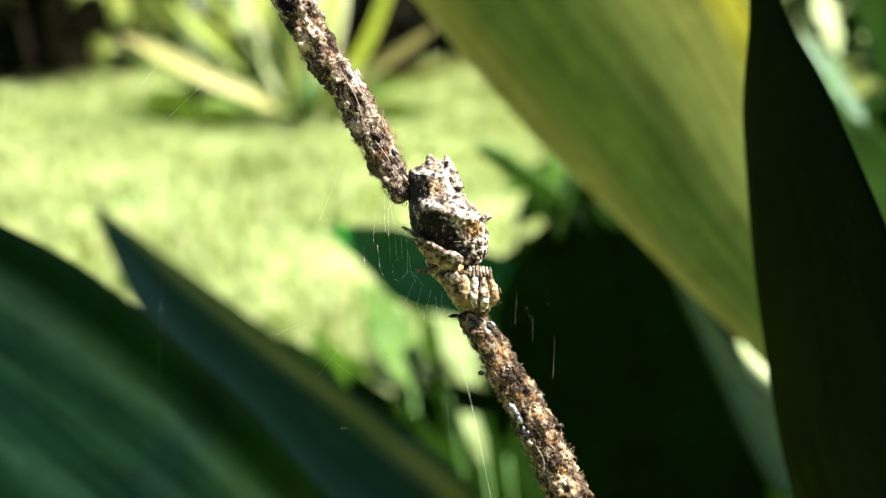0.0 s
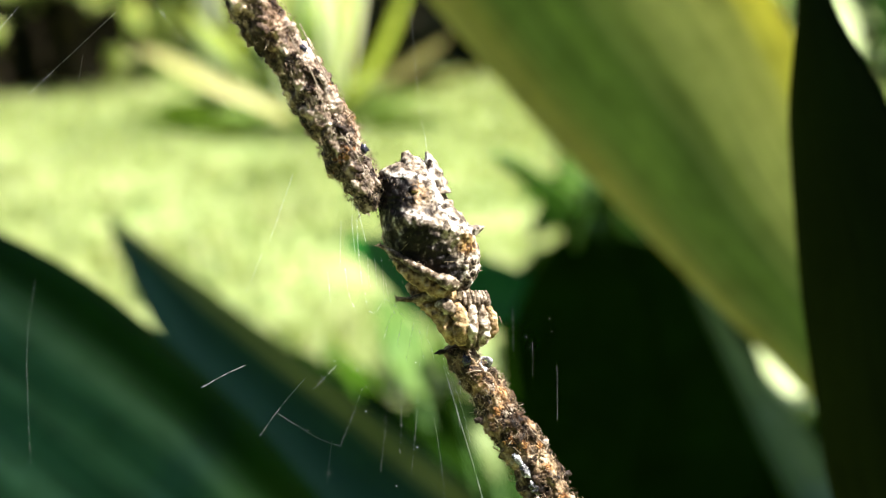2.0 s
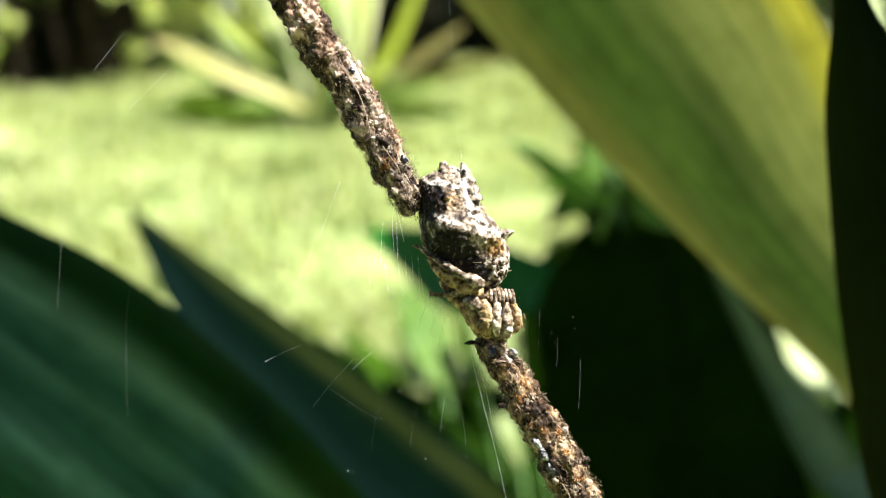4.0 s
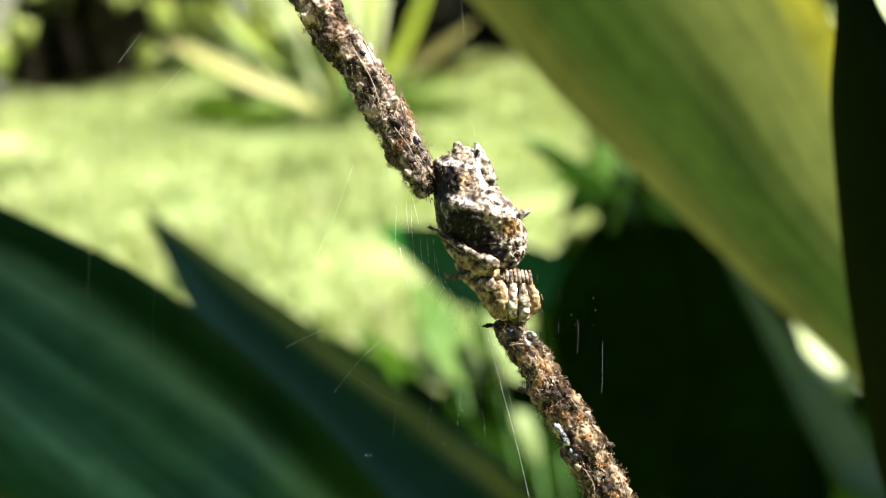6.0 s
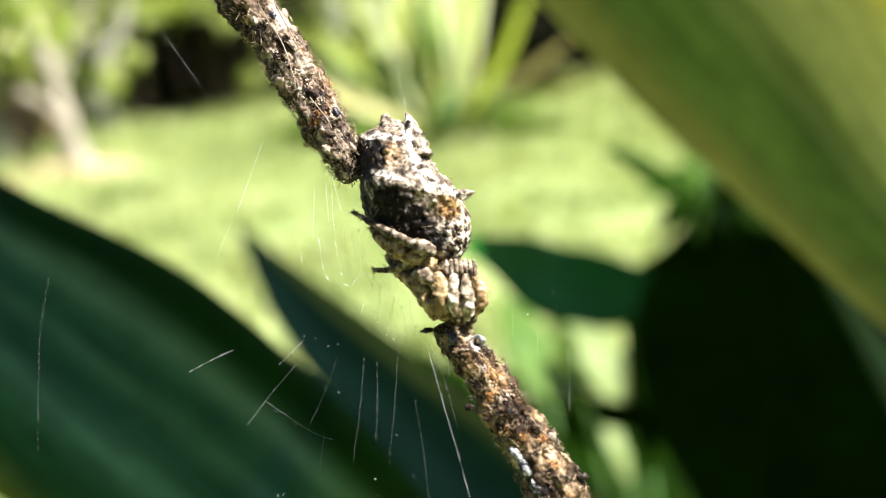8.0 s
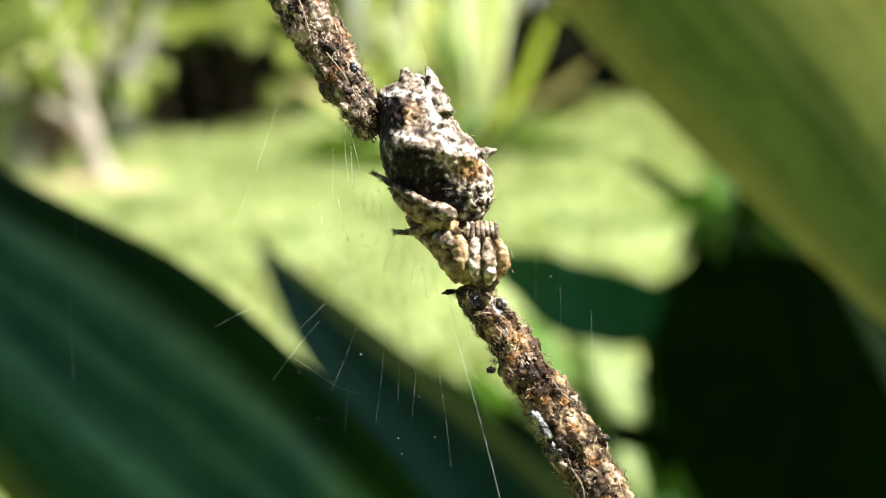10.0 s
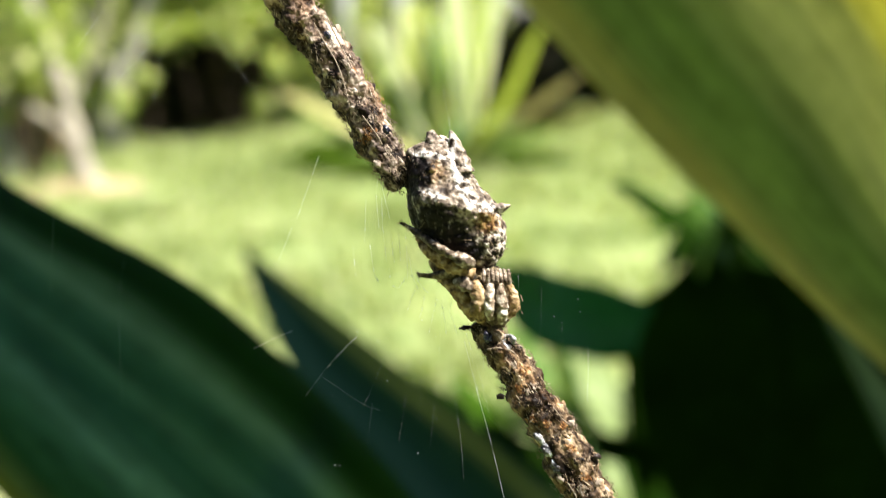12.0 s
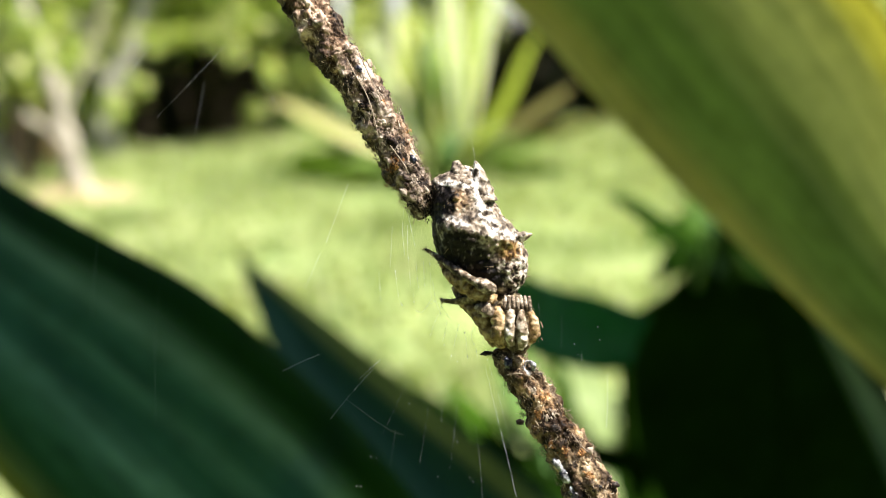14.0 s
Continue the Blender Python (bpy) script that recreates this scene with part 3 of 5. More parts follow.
def build_agave():
    """The large striped rosette out on the lawn."""
    at = Vector((-0.45, 3.17, 0))
    ob = thing("striped_rosette_plant", "large rosette plant with yellow-striped strap leaves on the lawn", "plant", at)
    rng = random.Random(5)
    def blade(az, lift, length, w, mat, droop, start=0.04):
        d = Vector((math.cos(az), math.sin(az), 0))
        across = Vector((-math.sin(az), math.cos(az), 0))
        up = Vector((-d.x * math.sin(lift), -d.y * math.sin(lift), math.cos(lift)))
        twist = 0.8 * math.cos(az)  # the leaves roll over to one side
        across = across * math.cos(twist) + up * math.sin(twist)
        rows = []
        for u in (0, 0.15, 0.35, 0.6, 0.8, 1.0):
            r = length * u * math.cos(lift) * (1 + 0.1 * u)
            z = length * u * math.sin(lift) - droop * u * u
            ww = w * (0.55 + 1.2 * u if u < 0.4 else 1.05 * (1 - ((u - 0.4) / 0.6) ** 2) + 0.02)
            p = d * (start + r)
            rows.append((p.x, p.y, max(z, 0.02) - 0.03 * (u == 0), ww))
        part("leaf", leaf_mesh(rows, tuple(across), rng.random() < 0.5, 0.35, 0.05, 0.003, 22, 6, seed=az), mat, ob)
    def long_leaf(mat, *rows):
        """A long leaf from tip to foot."""
        low = rows[-1]
        foot = (at.x + (low[0] - at.x) * 0.55, at.y + (low[1] - at.y) * 0.55, -0.03, low[3])
        rise = Vector(rows[0][:3]) - Vector(low[:3])
        side = rise.cross(Vector((0.12, -1.0, 0.15))).normalized()
        if side.x < 0:
            side = -side
        side = (side + Vector((0, 0.55, 0))).normalized()
        whole = (*rows, foot)
        part("leaf", leaf_mesh(whole, side, False, 0.3, 0.04, 0.003, 30, 8, at, len(rows)), mat, ob)
        # narrower fellows behind it, leaning a little further over
        for lean, back, tall, slim in () if rows[0][0] > -0.35 else ((rng.uniform(0.12, 0.22), 0.10, 0.95, 0.6), (-rng.uniform(0.10, 0.2), 0.16, 0.84, 0.5)):
            fellow = [(x + lean * z, y + back * (0.3 + z), z * tall if z > 0 else z, slim * w) for x, y, z, w in whole]
            part("leaf", leaf_mesh(fellow, side, False, 0.3, 0.04, 0.003, 26, 8, at, len(rows) + 1), OLIVE if mat is PALE else INNER, ob)
    long_leaf(PALE, (-0.716, 3.221, 0.474, 0.016), (-0.684, 3.206, 0.390, 0.036), (-0.641, 3.186, 0.277, 0.038), (-0.547, 3.164, 0.116, 0.027))
    long_leaf(LEMON, (-0.612, 3.197, 0.525, 0.018), (-0.575, 3.148, 0.424, 0.041), (-0.539, 3.128, 0.314, 0.044), (-0.488, 3.130, 0.156, 0.030))
    long_leaf(OLIVE, (-0.519, 3.355, 0.477, 0.018), (-0.493, 3.308, 0.343, 0.037), (-0.466, 3.254, 0.230, 0.041), (-0.443, 3.195, 0.091, 0.029))
    long_leaf(PALE, (-0.436, 3.189, 0.599, 0.024), (-0.421, 3.141, 0.472, 0.036), (-0.405, 3.110, 0.329, 0.034), (-0.399, 3.110, 0.146, 0.022))
    long_leaf(PALE, (-0.309, 3.417, 0.603, 0.020), (-0.342, 3.356, 0.451, 0.028), (-0.364, 3.287, 0.301, 0.028), (-0.397, 3.206, 0.108, 0.021))
    long_leaf(OLIVE, (-0.158, 3.460, 0.464, 0.005), (-0.206, 3.400, 0.369, 0.019), (-0.271, 3.314, 0.221, 0.022), (-0.367, 3.205, 0.083, 0.018))
    long_leaf(TAN, (-0.030, 3.386, 0.283, 0.004), (-0.117, 3.338, 0.225, 0.018), (-0.231, 3.274, 0.155, 0.021), (-0.361, 3.202, 0.068, 0.017))
    long_leaf(TAN, (0.123, 3.335, 0.186, 0.004), (-0.030, 3.272, 0.151, 0.019), (-0.180, 3.219, 0.108, 0.021), (-0.350, 3.178, 0.047, 0.017))
    long_leaf(STRAW, (-0.985, 2.985, 0.275, 0.005), (-0.865, 2.957, 0.222, 0.021), (-0.740, 2.940, 0.160, 0.023), (-0.557, 2.995, 0.067, 0.016))
    long_leaf(OLIVE, (-0.913, 3.272, 0.380, 0.006), (-0.792, 3.244, 0.268, 0.029), (-0.661, 3.206, 0.152, 0.032), (-0.522, 3.176, 0.062, 0.021))
    # further leaves at the back
    for az, lift, length, w in ((110, 60, 0.5, 0.03), (140, 58, 0.5, 0.03)):
        blade(radians(az), radians(lift), length, w, INNER, 0.0)
    # low leaves added at the foot, coloured dark for the shadow there
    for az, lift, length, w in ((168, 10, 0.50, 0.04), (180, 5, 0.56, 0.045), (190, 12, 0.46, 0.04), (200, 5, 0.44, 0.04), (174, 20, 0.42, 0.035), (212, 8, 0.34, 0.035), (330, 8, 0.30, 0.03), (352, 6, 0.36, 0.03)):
        blade(radians(az), radians(lift), length, w, FOOT_SHADE, 0.02, 0.05)
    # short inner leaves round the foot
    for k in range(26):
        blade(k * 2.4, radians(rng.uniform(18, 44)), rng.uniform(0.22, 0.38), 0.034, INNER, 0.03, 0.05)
    part("heart", tube_mesh([(0, 0, -0.03, 0.05), (0, 0, 0.06, 0.055), (0, 0, 0.16, 0.02)], 12, 8), STEM, ob)


# ---- the plants round the web ----
def build_near_plant():
    at = Vector((0.10, 0.24, 0))
    ob = thing("striped_leaf_plant", "clump of long yellow-edged strap leaves in partial shade", "plant", at)
    def leaf(rows, side, mat, label, flip=False, fold=0.12, wave=0.02):
        part("leaf", leaf_mesh(rows, side, flip, fold, wave, 0.0005, 64, 14, at, len(rows)), mat, ob, label)
    leaf([(-0.1106, 0.1292, 0.4355, 0.0078), (-0.0787, 0.1142, 0.4175, 0.0128), (-0.0562, 0.1070, 0.4045, 0.0163), (-0.0399, 0.1036, 0.3923, 0.0161), (-0.0250, 0.1024, 0.3771, 0.0147), (0.02, 0.13, 0.30, 0.011), (0.09, 0.22, 0.02, 0.009)],
         (0.58, 0.58, 0.58), DEEP, "dark blue-green strap leaf with a yellow lower edge")
    leaf([(-0.1773, 0.4680, 0.3405, 0.0003), (-0.1529, 0.4423, 0.3235, 0.0082), (-0.1186, 0.4057, 0.3047, 0.0159), (-0.0770, 0.3689, 0.2851, 0.0202), (-0.0361, 0.3321, 0.2658, 0.0242), (0.0033, 0.2946, 0.2438, 0.0248), (0.06, 0.27, 0.14, 0.014), (0.10, 0.245, 0.0, 0.01)],
         (0.71, 0.36, 0.61), EDGED, "pointed blue-green leaf with a yellow stripe")
    leaf([(-0.0051, 0.1508, 0.4747, 0.0194), (0.0107, 0.1471, 0.4590, 0.0200), (0.0306, 0.1418, 0.4341, 0.0177), (0.0443, 0.1380, 0.4147, 0.0130), (0.0564, 0.1338, 0.3990, 0.0097), (0.0681, 0.1302, 0.3834, 0.0076), (0.0827, 0.1256, 0.3646, 0.0058), (0.13, 0.18, 0.2, 0.008), (0.115, 0.24, 0.0, 0.008)],
         (0.69, -0.30, 0.66), STRIPED, "broad green leaf with yellow stripes and edges", False, 0.10)
    # this one takes its darkness from its colour, in place of shade
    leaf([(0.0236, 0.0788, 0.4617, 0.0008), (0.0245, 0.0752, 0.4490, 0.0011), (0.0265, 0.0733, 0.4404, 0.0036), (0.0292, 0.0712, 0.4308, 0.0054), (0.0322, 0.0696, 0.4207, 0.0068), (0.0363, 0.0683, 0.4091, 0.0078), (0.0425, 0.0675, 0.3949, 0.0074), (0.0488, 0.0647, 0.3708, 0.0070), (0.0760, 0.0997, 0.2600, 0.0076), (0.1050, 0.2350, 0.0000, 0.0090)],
         (0.65, -0.67, 0.35), SHADY, "green leaf with its shade put into the colour", True)
    leaf([(0.0650, 0.2636, 0.3715, 0.0011), (0.0763, 0.2587, 0.3530, 0.0032), (0.0846, 0.2527, 0.3383, 0.0045), (0.0887, 0.2479, 0.3320, 0.0060), (0.0962, 0.2394, 0.3193, 0.0068), (0.1112, 0.2224, 0.2943, 0.0068), (0.12, 0.22, 0.12, 0.007), (0.11, 0.24, 0.0, 0.007)],
         (0.81, -0.18, 0.55), GREYLEAF, "grey-green leaf behind the others")
    leaf([(0.1317, 0.4338, 0.2948, 0.0021), (0.1452, 0.4299, 0.2789, 0.0091), (0.1577, 0.4212, 0.2650, 0.0106), (0.1699, 0.4131, 0.2527, 0.0047), (0.20, 0.40, 0.14, 0.007), (0.118, 0.25, 0.0, 0.006)], (0.54, 0.79, 0.30), SUNLIT, "sunlit pale leaf tip")
    # taller leaves added out of view, which arch over the web and shade the low ones
    tall = "tall leaf added out of view to shade the low leaves"
    leaf([(-0.09, 0.125, 0.525, 0.006), (-0.03, 0.115, 0.548, 0.024), (0.03, 0.108, 0.556, 0.026), (0.08, 0.098, 0.556, 0.024), (0.15, 0.080, 0.50, 0.022), (0.19, 0.10, 0.35, 0.017), (0.16, 0.19, 0.12, 0.013), (0.115, 0.24, 0.0, 0.010)], (0.1, 1, 0.1), DEEP, tall)
    leaf([(-0.08, 0.50, 0.58, 0.010), (-0.01, 0.455, 0.61, 0.042), (0.07, 0.405, 0.63, 0.050), (0.15, 0.345, 0.625, 0.050), (0.22, 0.30, 0.55, 0.036), (0.21, 0.27, 0.36, 0.025), (0.14, 0.245, 0.10, 0.015), (0.11, 0.24, 0.0, 0.012)], (0.6, 0.8, 0.0), DEEP, tall)
    leaf([(0.21, 0.325, 0.78, 0.004), (0.20, 0.325, 0.66, 0.026), (0.185, 0.322, 0.52, 0.030), (0.16, 0.29, 0.30, 0.024), (0.115, 0.245, 0.0, 0.014)], (0.1, 0.99, 0), DEEP, tall)
    leaf([(0.20, 0.282, 0.80, 0.004), (0.19, 0.282, 0.68, 0.019), (0.17, 0.282, 0.52, 0.022), (0.145, 0.27, 0.30, 0.020), (0.115, 0.24, 0.0, 0.013)], (0.1, 0.99, 0), DEEP, tall)
    leaf([(0.30, 0.25, 0.80, 0.004), (0.27, 0.25, 0.68, 0.028), (0.23, 0.25, 0.50, 0.032), (0.17, 0.245, 0.25, 0.026), (0.118, 0.24, 0.0, 0.015)], (0.37, 0.93, 0), DEEP, tall)
    leaf([(0.34, 0.30, 0.72, 0.004), (0.30, 0.29, 0.62, 0.030), (0.24, 0.275, 0.46, 0.034), (0.17, 0.255, 0.22, 0.026), (0.118, 0.243, 0.0, 0.015)], (0.37, 0.93, 0), DEEP, tall)
    leaf([(0.36, 0.14, 0.70, 0.004), (0.31, 0.15, 0.62, 0.028), (0.25, 0.17, 0.46, 0.032), (0.18, 0.20, 0.22, 0.026), (0.118, 0.237, 0.0, 0.015)], (0.5, 0.85, 0), DEEP, tall)


def build_broad_plant():
    at = Vector((0.06, 0.30, 0))
    ob = thing("broad_leaf_plant", "low plant with broad leaves, most coloured near-black for shade", "plant", at)
    ends = []
    def leaf(rows, side, mat, label="", fold=0.15, stalked=True):
        if stalked:
            ends.append(rows[-1][:3])
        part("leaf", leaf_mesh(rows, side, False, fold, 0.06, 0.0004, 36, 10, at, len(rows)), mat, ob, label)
    def stalk(*pts):
        part("stalk", tube_mesh([(p[0] - at.x, p[1] - at.y, p[2], r) for p, r in pts], 8, 14), STEM, ob)
    leaf([(-0.0372, 0.2899, 0.3738, 0.0002), (-0.0271, 0.3036, 0.3636, 0.0078), (-0.0147, 0.3203, 0.3510, 0.0146), (0.0019, 0.3333, 0.3424, 0.0155), (0.0179, 0.3410, 0.3386, 0.0133), (0.0338, 0.3429, 0.3362, 0.0071)], (0.11, 0.78, 0.62), TEAL, "pointed broad leaf with a blue-green sheen")
    leaf([(0.0412, 0.2911, 0.3770, 0.0005), (0.0386, 0.2884, 0.3675, 0.0134), (0.0386, 0.2825, 0.3469, 0.0232), (0.0397, 0.2711, 0.3250, 0.0211), (0.0425, 0.2593, 0.3023, 0.0103), (0.0442, 0.2546, 0.2857, 0.0010)], (0.98, 0.18, -0.01), BROAD_SHADE)
    leaf([(0.0542, 0.3197, 0.3678, 0.0006), (0.0620, 0.3157, 0.3536, 0.0157), (0.0688, 0.3039, 0.3309, 0.0290), (0.0735, 0.2909, 0.3035, 0.0285), (0.0749, 0.2732, 0.2779, 0.0166), (0.0767, 0.2671, 0.2567, 0.0011)], (0.96, -0.11, 0.25), BROAD_SHADE)
    leaf([(0.0529, 0.3321, 0.3533, 0.0006), (0.0568, 0.3291, 0.3379, 0.0177), (0.0570, 0.3143, 0.3188, 0.0247), (0.0552, 0.2992, 0.2994, 0.0203), (0.0551, 0.2929, 0.2725, 0.0011)], (0.99, -0.10, 0.08), BROAD_SHADE)
    leaf([(0.0816, 0.3425, 0.3122, 0.0006), (0.0874, 0.3367, 0.2915, 0.0236), (0.0940, 0.3247, 0.2670, 0.0296), (0.0982, 0.3128, 0.2434, 0.0208), (0.1017, 0.3059, 0.2193, 0.0012)], (0.97, 0.11, 0.20), BROAD_SHADE)
    leaf([(0.0421, 0.3921, 0.3520, 0.0007), (0.0461, 0.4036, 0.3529, 0.0081), (0.0607, 0.4013, 0.3558, 0.0122), (0.0783, 0.3979, 0.3518, 0.0093), (0.0920, 0.3984, 0.3445, 0.0012)], (-0.01, 0.55, 0.84), BROAD_SHADE)
    leaf([(0.0545, 0.4276, 0.3614, 0.0007), (0.0607, 0.4266, 0.3527, 0.0090), (0.0677, 0.4144, 0.3403, 0.0141), (0.0731, 0.4011, 0.3241, 0.0095), (0.0755, 0.3982, 0.3101, 0.0012)], (0.92, 0.05, 0.38), BROAD_SHADE)
    leaf([(0.0520, 0.3659, 0.3762, 0.0006), (0.0529, 0.3640, 0.3674, 0.0064), (0.0522, 0.3611, 0.3548, 0.0124), (0.0511, 0.3573, 0.3381, 0.0167), (0.0512, 0.3527, 0.3172, 0.0128), (0.0531, 0.3492, 0.3005, 0.0017)], (0.95, 0.05, 0.30), BROAD_SHADE)
    leaf([(0.0183, 0.3611, 0.3308, 0.0007), (0.0259, 0.3624, 0.3315, 0.0048), (0.0368, 0.3639, 0.3308, 0.0110), (0.0499, 0.3649, 0.3266, 0.0132), (0.0652, 0.3657, 0.3198, 0.0022)], (0.30, 0.15, 0.94), BROAD_SHADE)
    leaf([(0.0522, 0.3736, 0.3643, 0.0009), (0.0561, 0.3736, 0.3617, 0.0037), (0.0605, 0.3736, 0.3586, 0.0040), (0.0640, 0.3734, 0.3555, 0.0009)], (0.6, 0.3, 0.74), YOUNG, "pale young leaf in the sun", 0.1)
    leaf([(0.0257, 0.3573, 0.3459, 0.0007), (0.0286, 0.3675, 0.3432, 0.0066), (0.0369, 0.3619, 0.3358, 0.0104), (0.0427, 0.3540, 0.3204, 0.0086), (0.0448, 0.3504, 0.3037, 0.0011)], (0.88, 0.23, 0.41), BROAD_SHADE)
    leaf([(0.0795, 0.4635, 0.3651, 0.0008), (0.0848, 0.4618, 0.3544, 0.0080), (0.0933, 0.4499, 0.3421, 0.0136), (0.1013, 0.4366, 0.3241, 0.0102), (0.1063, 0.4327, 0.3040, 0.0013)], (0.90, -0.03, 0.43), BROAD_SHADE)
    leaf([(0.0386, 0.3088, 0.3968, 0.0005), (0.0416, 0.3082, 0.3924, 0.0025), (0.0439, 0.3070, 0.3853, 0.0032), (0.0448, 0.3053, 0.3775, 0.0007)], (0.84, 0.52, 0.17), BROAD_SHADE, "small narrow leaf")
    leaf([(0.0084, 0.2276, 0.4094, 0.0005), (0.0134, 0.2319, 0.4062, 0.0022), (0.0209, 0.2355, 0.4005, 0.0031), (0.0335, 0.2420, 0.3930, 0.0010)], (0.40, 0.80, 0.45), BROAD_SHADE, "small narrow leaf", stalked=False)
    leaf([(0.1539, 0.4217, 0.3970, 0.0050), (0.1714, 0.4169, 0.3802, 0.0175), (0.1939, 0.4114, 0.3610, 0.0237), (0.2239, 0.4052, 0.3394, 0.0150)], (0.56, 0.66, 0.49), BROAD_SHADE)
    for rows in ([(-0.0409, 0.4771, 0.2931, 0.0036), (-0.0317, 0.4739, 0.2767, 0.0119), (-0.0231, 0.4650, 0.2595, 0.0124), (-0.0176, 0.4567, 0.2456, 0.0035)],
                 [(-0.0058, 0.4685, 0.2825, 0.0040), (0.0030, 0.4668, 0.2718, 0.0108), (0.0105, 0.4594, 0.2597, 0.0108), (0.0150, 0.4510, 0.2462, 0.0030)],
                 [(0.0089, 0.4483, 0.2398, 0.0017), (0.0128, 0.4419, 0.2335, 0.0042), (0.0172, 0.4349, 0.2246, 0.0046), (0.0212, 0.4322, 0.2131, 0.0022)],
                 [(0.1945, 0.5225, 0.4583, 0.0065), (0.1987, 0.5168, 0.4383, 0.0101), (0.2040, 0.5123, 0.4226, 0.0089), (0.2082, 0.5086, 0.4097, 0.0018)]):
        leaf(rows, (0.70, 0.68, 0.23), SUNLIT if rows[0][0] > 0.1 else YOUNG if rows[0][0] > -0.01 else LIME, "pale young leaf in the sun", 0.1)
    leaf([(0.1952, 0.5323, 0.4200, 0.0025), (0.2076, 0.5276, 0.4037, 0.0093), (0.2215, 0.5221, 0.3844, 0.0087), (0.2338, 0.5170, 0.3665, 0.0019)], (0.63, 0.74, 0.24), GREYLEAF, "grey-green leaf in the sun")
    leaf([(0.2342, 0.5793, 0.4749, 0.0065), (0.2473, 0.5703, 0.4435, 0.0203), (0.2604, 0.5594, 0.4057, 0.0262), (0.2735, 0.5486, 0.3680, 0.0131)], (0.82, 0.56, 0.14), BROAD_SHADE)
    # near-black leaves added to cover ground that lies in shade
    leaf([(-0.0708, 0.5342, 0.2116, 0.0034), (-0.0467, 0.5214, 0.1913, 0.0254), (-0.0169, 0.5086, 0.1683, 0.0283), (0.0116, 0.4942, 0.1399, 0.0098)], (0.56, 0.72, 0.42), BROAD_SHADE)
    leaf([(-0.0072, 0.5231, 0.2158, 0.0027), (0.0135, 0.5115, 0.2013, 0.0203), (0.0316, 0.4971, 0.1783, 0.0241), (0.0426, 0.4809, 0.1521, 0.0095)], (0.66, 0.69, 0.29), BROAD_SHADE)
    leaf([(0.0121, 0.3935, 0.3832, 0.0009), (0.0195, 0.3940, 0.3800, 0.0040), (0.0292, 0.3938, 0.3730, 0.0056), (0.0398, 0.3943, 0.3677, 0.0042), (0.0491, 0.3947, 0.3634, 0.0009)], (0.20, 0.82, 0.54), MIDGREEN)
    leaf([(0.0285, 0.4210, 0.3567, 0.0010), (0.0408, 0.4239, 0.3613, 0.0060), (0.0526, 0.4210, 0.3637, 0.0074), (0.0652, 0.4172, 0.3610, 0.0020)], (-0.15, 0.66, 0.74), MIDGREEN)
    leaf([(0.0450, 0.4202, 0.3881, 0.0010), (0.0489, 0.4184, 0.3773, 0.0044), (0.0525, 0.4113, 0.3663, 0.0053), (0.0550, 0.4038, 0.3544, 0.0019)], (0.84, 0.52, 0.17), MIDGREEN)
    leaf([(-0.0404, 0.3715, 0.2901, 0.0007), (-0.0300, 0.3676, 0.2750, 0.0090), (-0.0148, 0.3634, 0.2585, 0.0131), (-0.0009, 0.3593, 0.2421, 0.0114), (0.0130, 0.3531, 0.2189, 0.0024)], (0.62, 0.70, 0.35), BROAD_SHADE)
    leaf([(-0.0111, 0.3977, 0.2762, 0.0007), (0.0000, 0.3977, 0.2685, 0.0052), (0.0124, 0.3986, 0.2644, 0.0062), (0.0247, 0.3999, 0.2615, 0.0048), (0.0370, 0.4011, 0.2586, 0.0010)], (0.15, 0.25, 0.95), BROAD_SHADE)
    leaf([(0.0161, 0.4105, 0.3129, 0.0007), (0.0235, 0.4081, 0.2980, 0.0052), (0.0260, 0.4034, 0.2761, 0.0067), (0.0272, 0.3985, 0.2541, 0.0052), (0.0296, 0.3949, 0.2370, 0.0010)], (0.98, 0.15, 0.1), BROAD_SHADE)
    leaf([(-0.0110, 0.4051, 0.3078, 0.0007), (-0.0073, 0.4036, 0.2992, 0.0033), (-0.0049, 0.4017, 0.2893, 0.0038), (-0.0012, 0.3995, 0.2770, 0.0029), (0.0025, 0.3977, 0.2672, 0.0007)], (0.92, 0.3, 0.25), MIDGREEN)
    # more such dark leaves over the shaded ground
    leaf([(-0.0268, 0.4649, 0.2420, 0.0009), (-0.0153, 0.4635, 0.2313, 0.0089), (0.0004, 0.4606, 0.2131, 0.0155), (0.0145, 0.4572, 0.1935, 0.0161), (0.0314, 0.4520, 0.1666, 0.0024)], (0.75, 0.50, 0.42), BROAD_SHADE)
    leaf([(0.0208, 0.4872, 0.2232, 0.0009), (0.0358, 0.4852, 0.2088, 0.0124), (0.0520, 0.4818, 0.1884, 0.0179), (0.0668, 0.4782, 0.1681, 0.0155), (0.0844, 0.4737, 0.1431, 0.0025)], (0.75, 0.50, 0.42), BROAD_SHADE)
    leaf([(0.1705, 0.4311, 0.2477, 0.0008), (0.1761, 0.4260, 0.2291, 0.0137), (0.1819, 0.4201, 0.2079, 0.0213), (0.1868, 0.4126, 0.1814, 0.0164), (0.1904, 0.4059, 0.1577, 0.0022)], (0.85, 0.35, 0.38), BROAD_SHADE)
    leaf([(-0.0876, 0.4861, 0.2604, 0.0009), (-0.0738, 0.4849, 0.2461, 0.0074), (-0.0579, 0.4832, 0.2283, 0.0124), (-0.0402, 0.4809, 0.2066, 0.0124), (-0.0219, 0.4783, 0.1834, 0.0025)], (0.70, 0.62, 0.35), BROAD_SHADE)
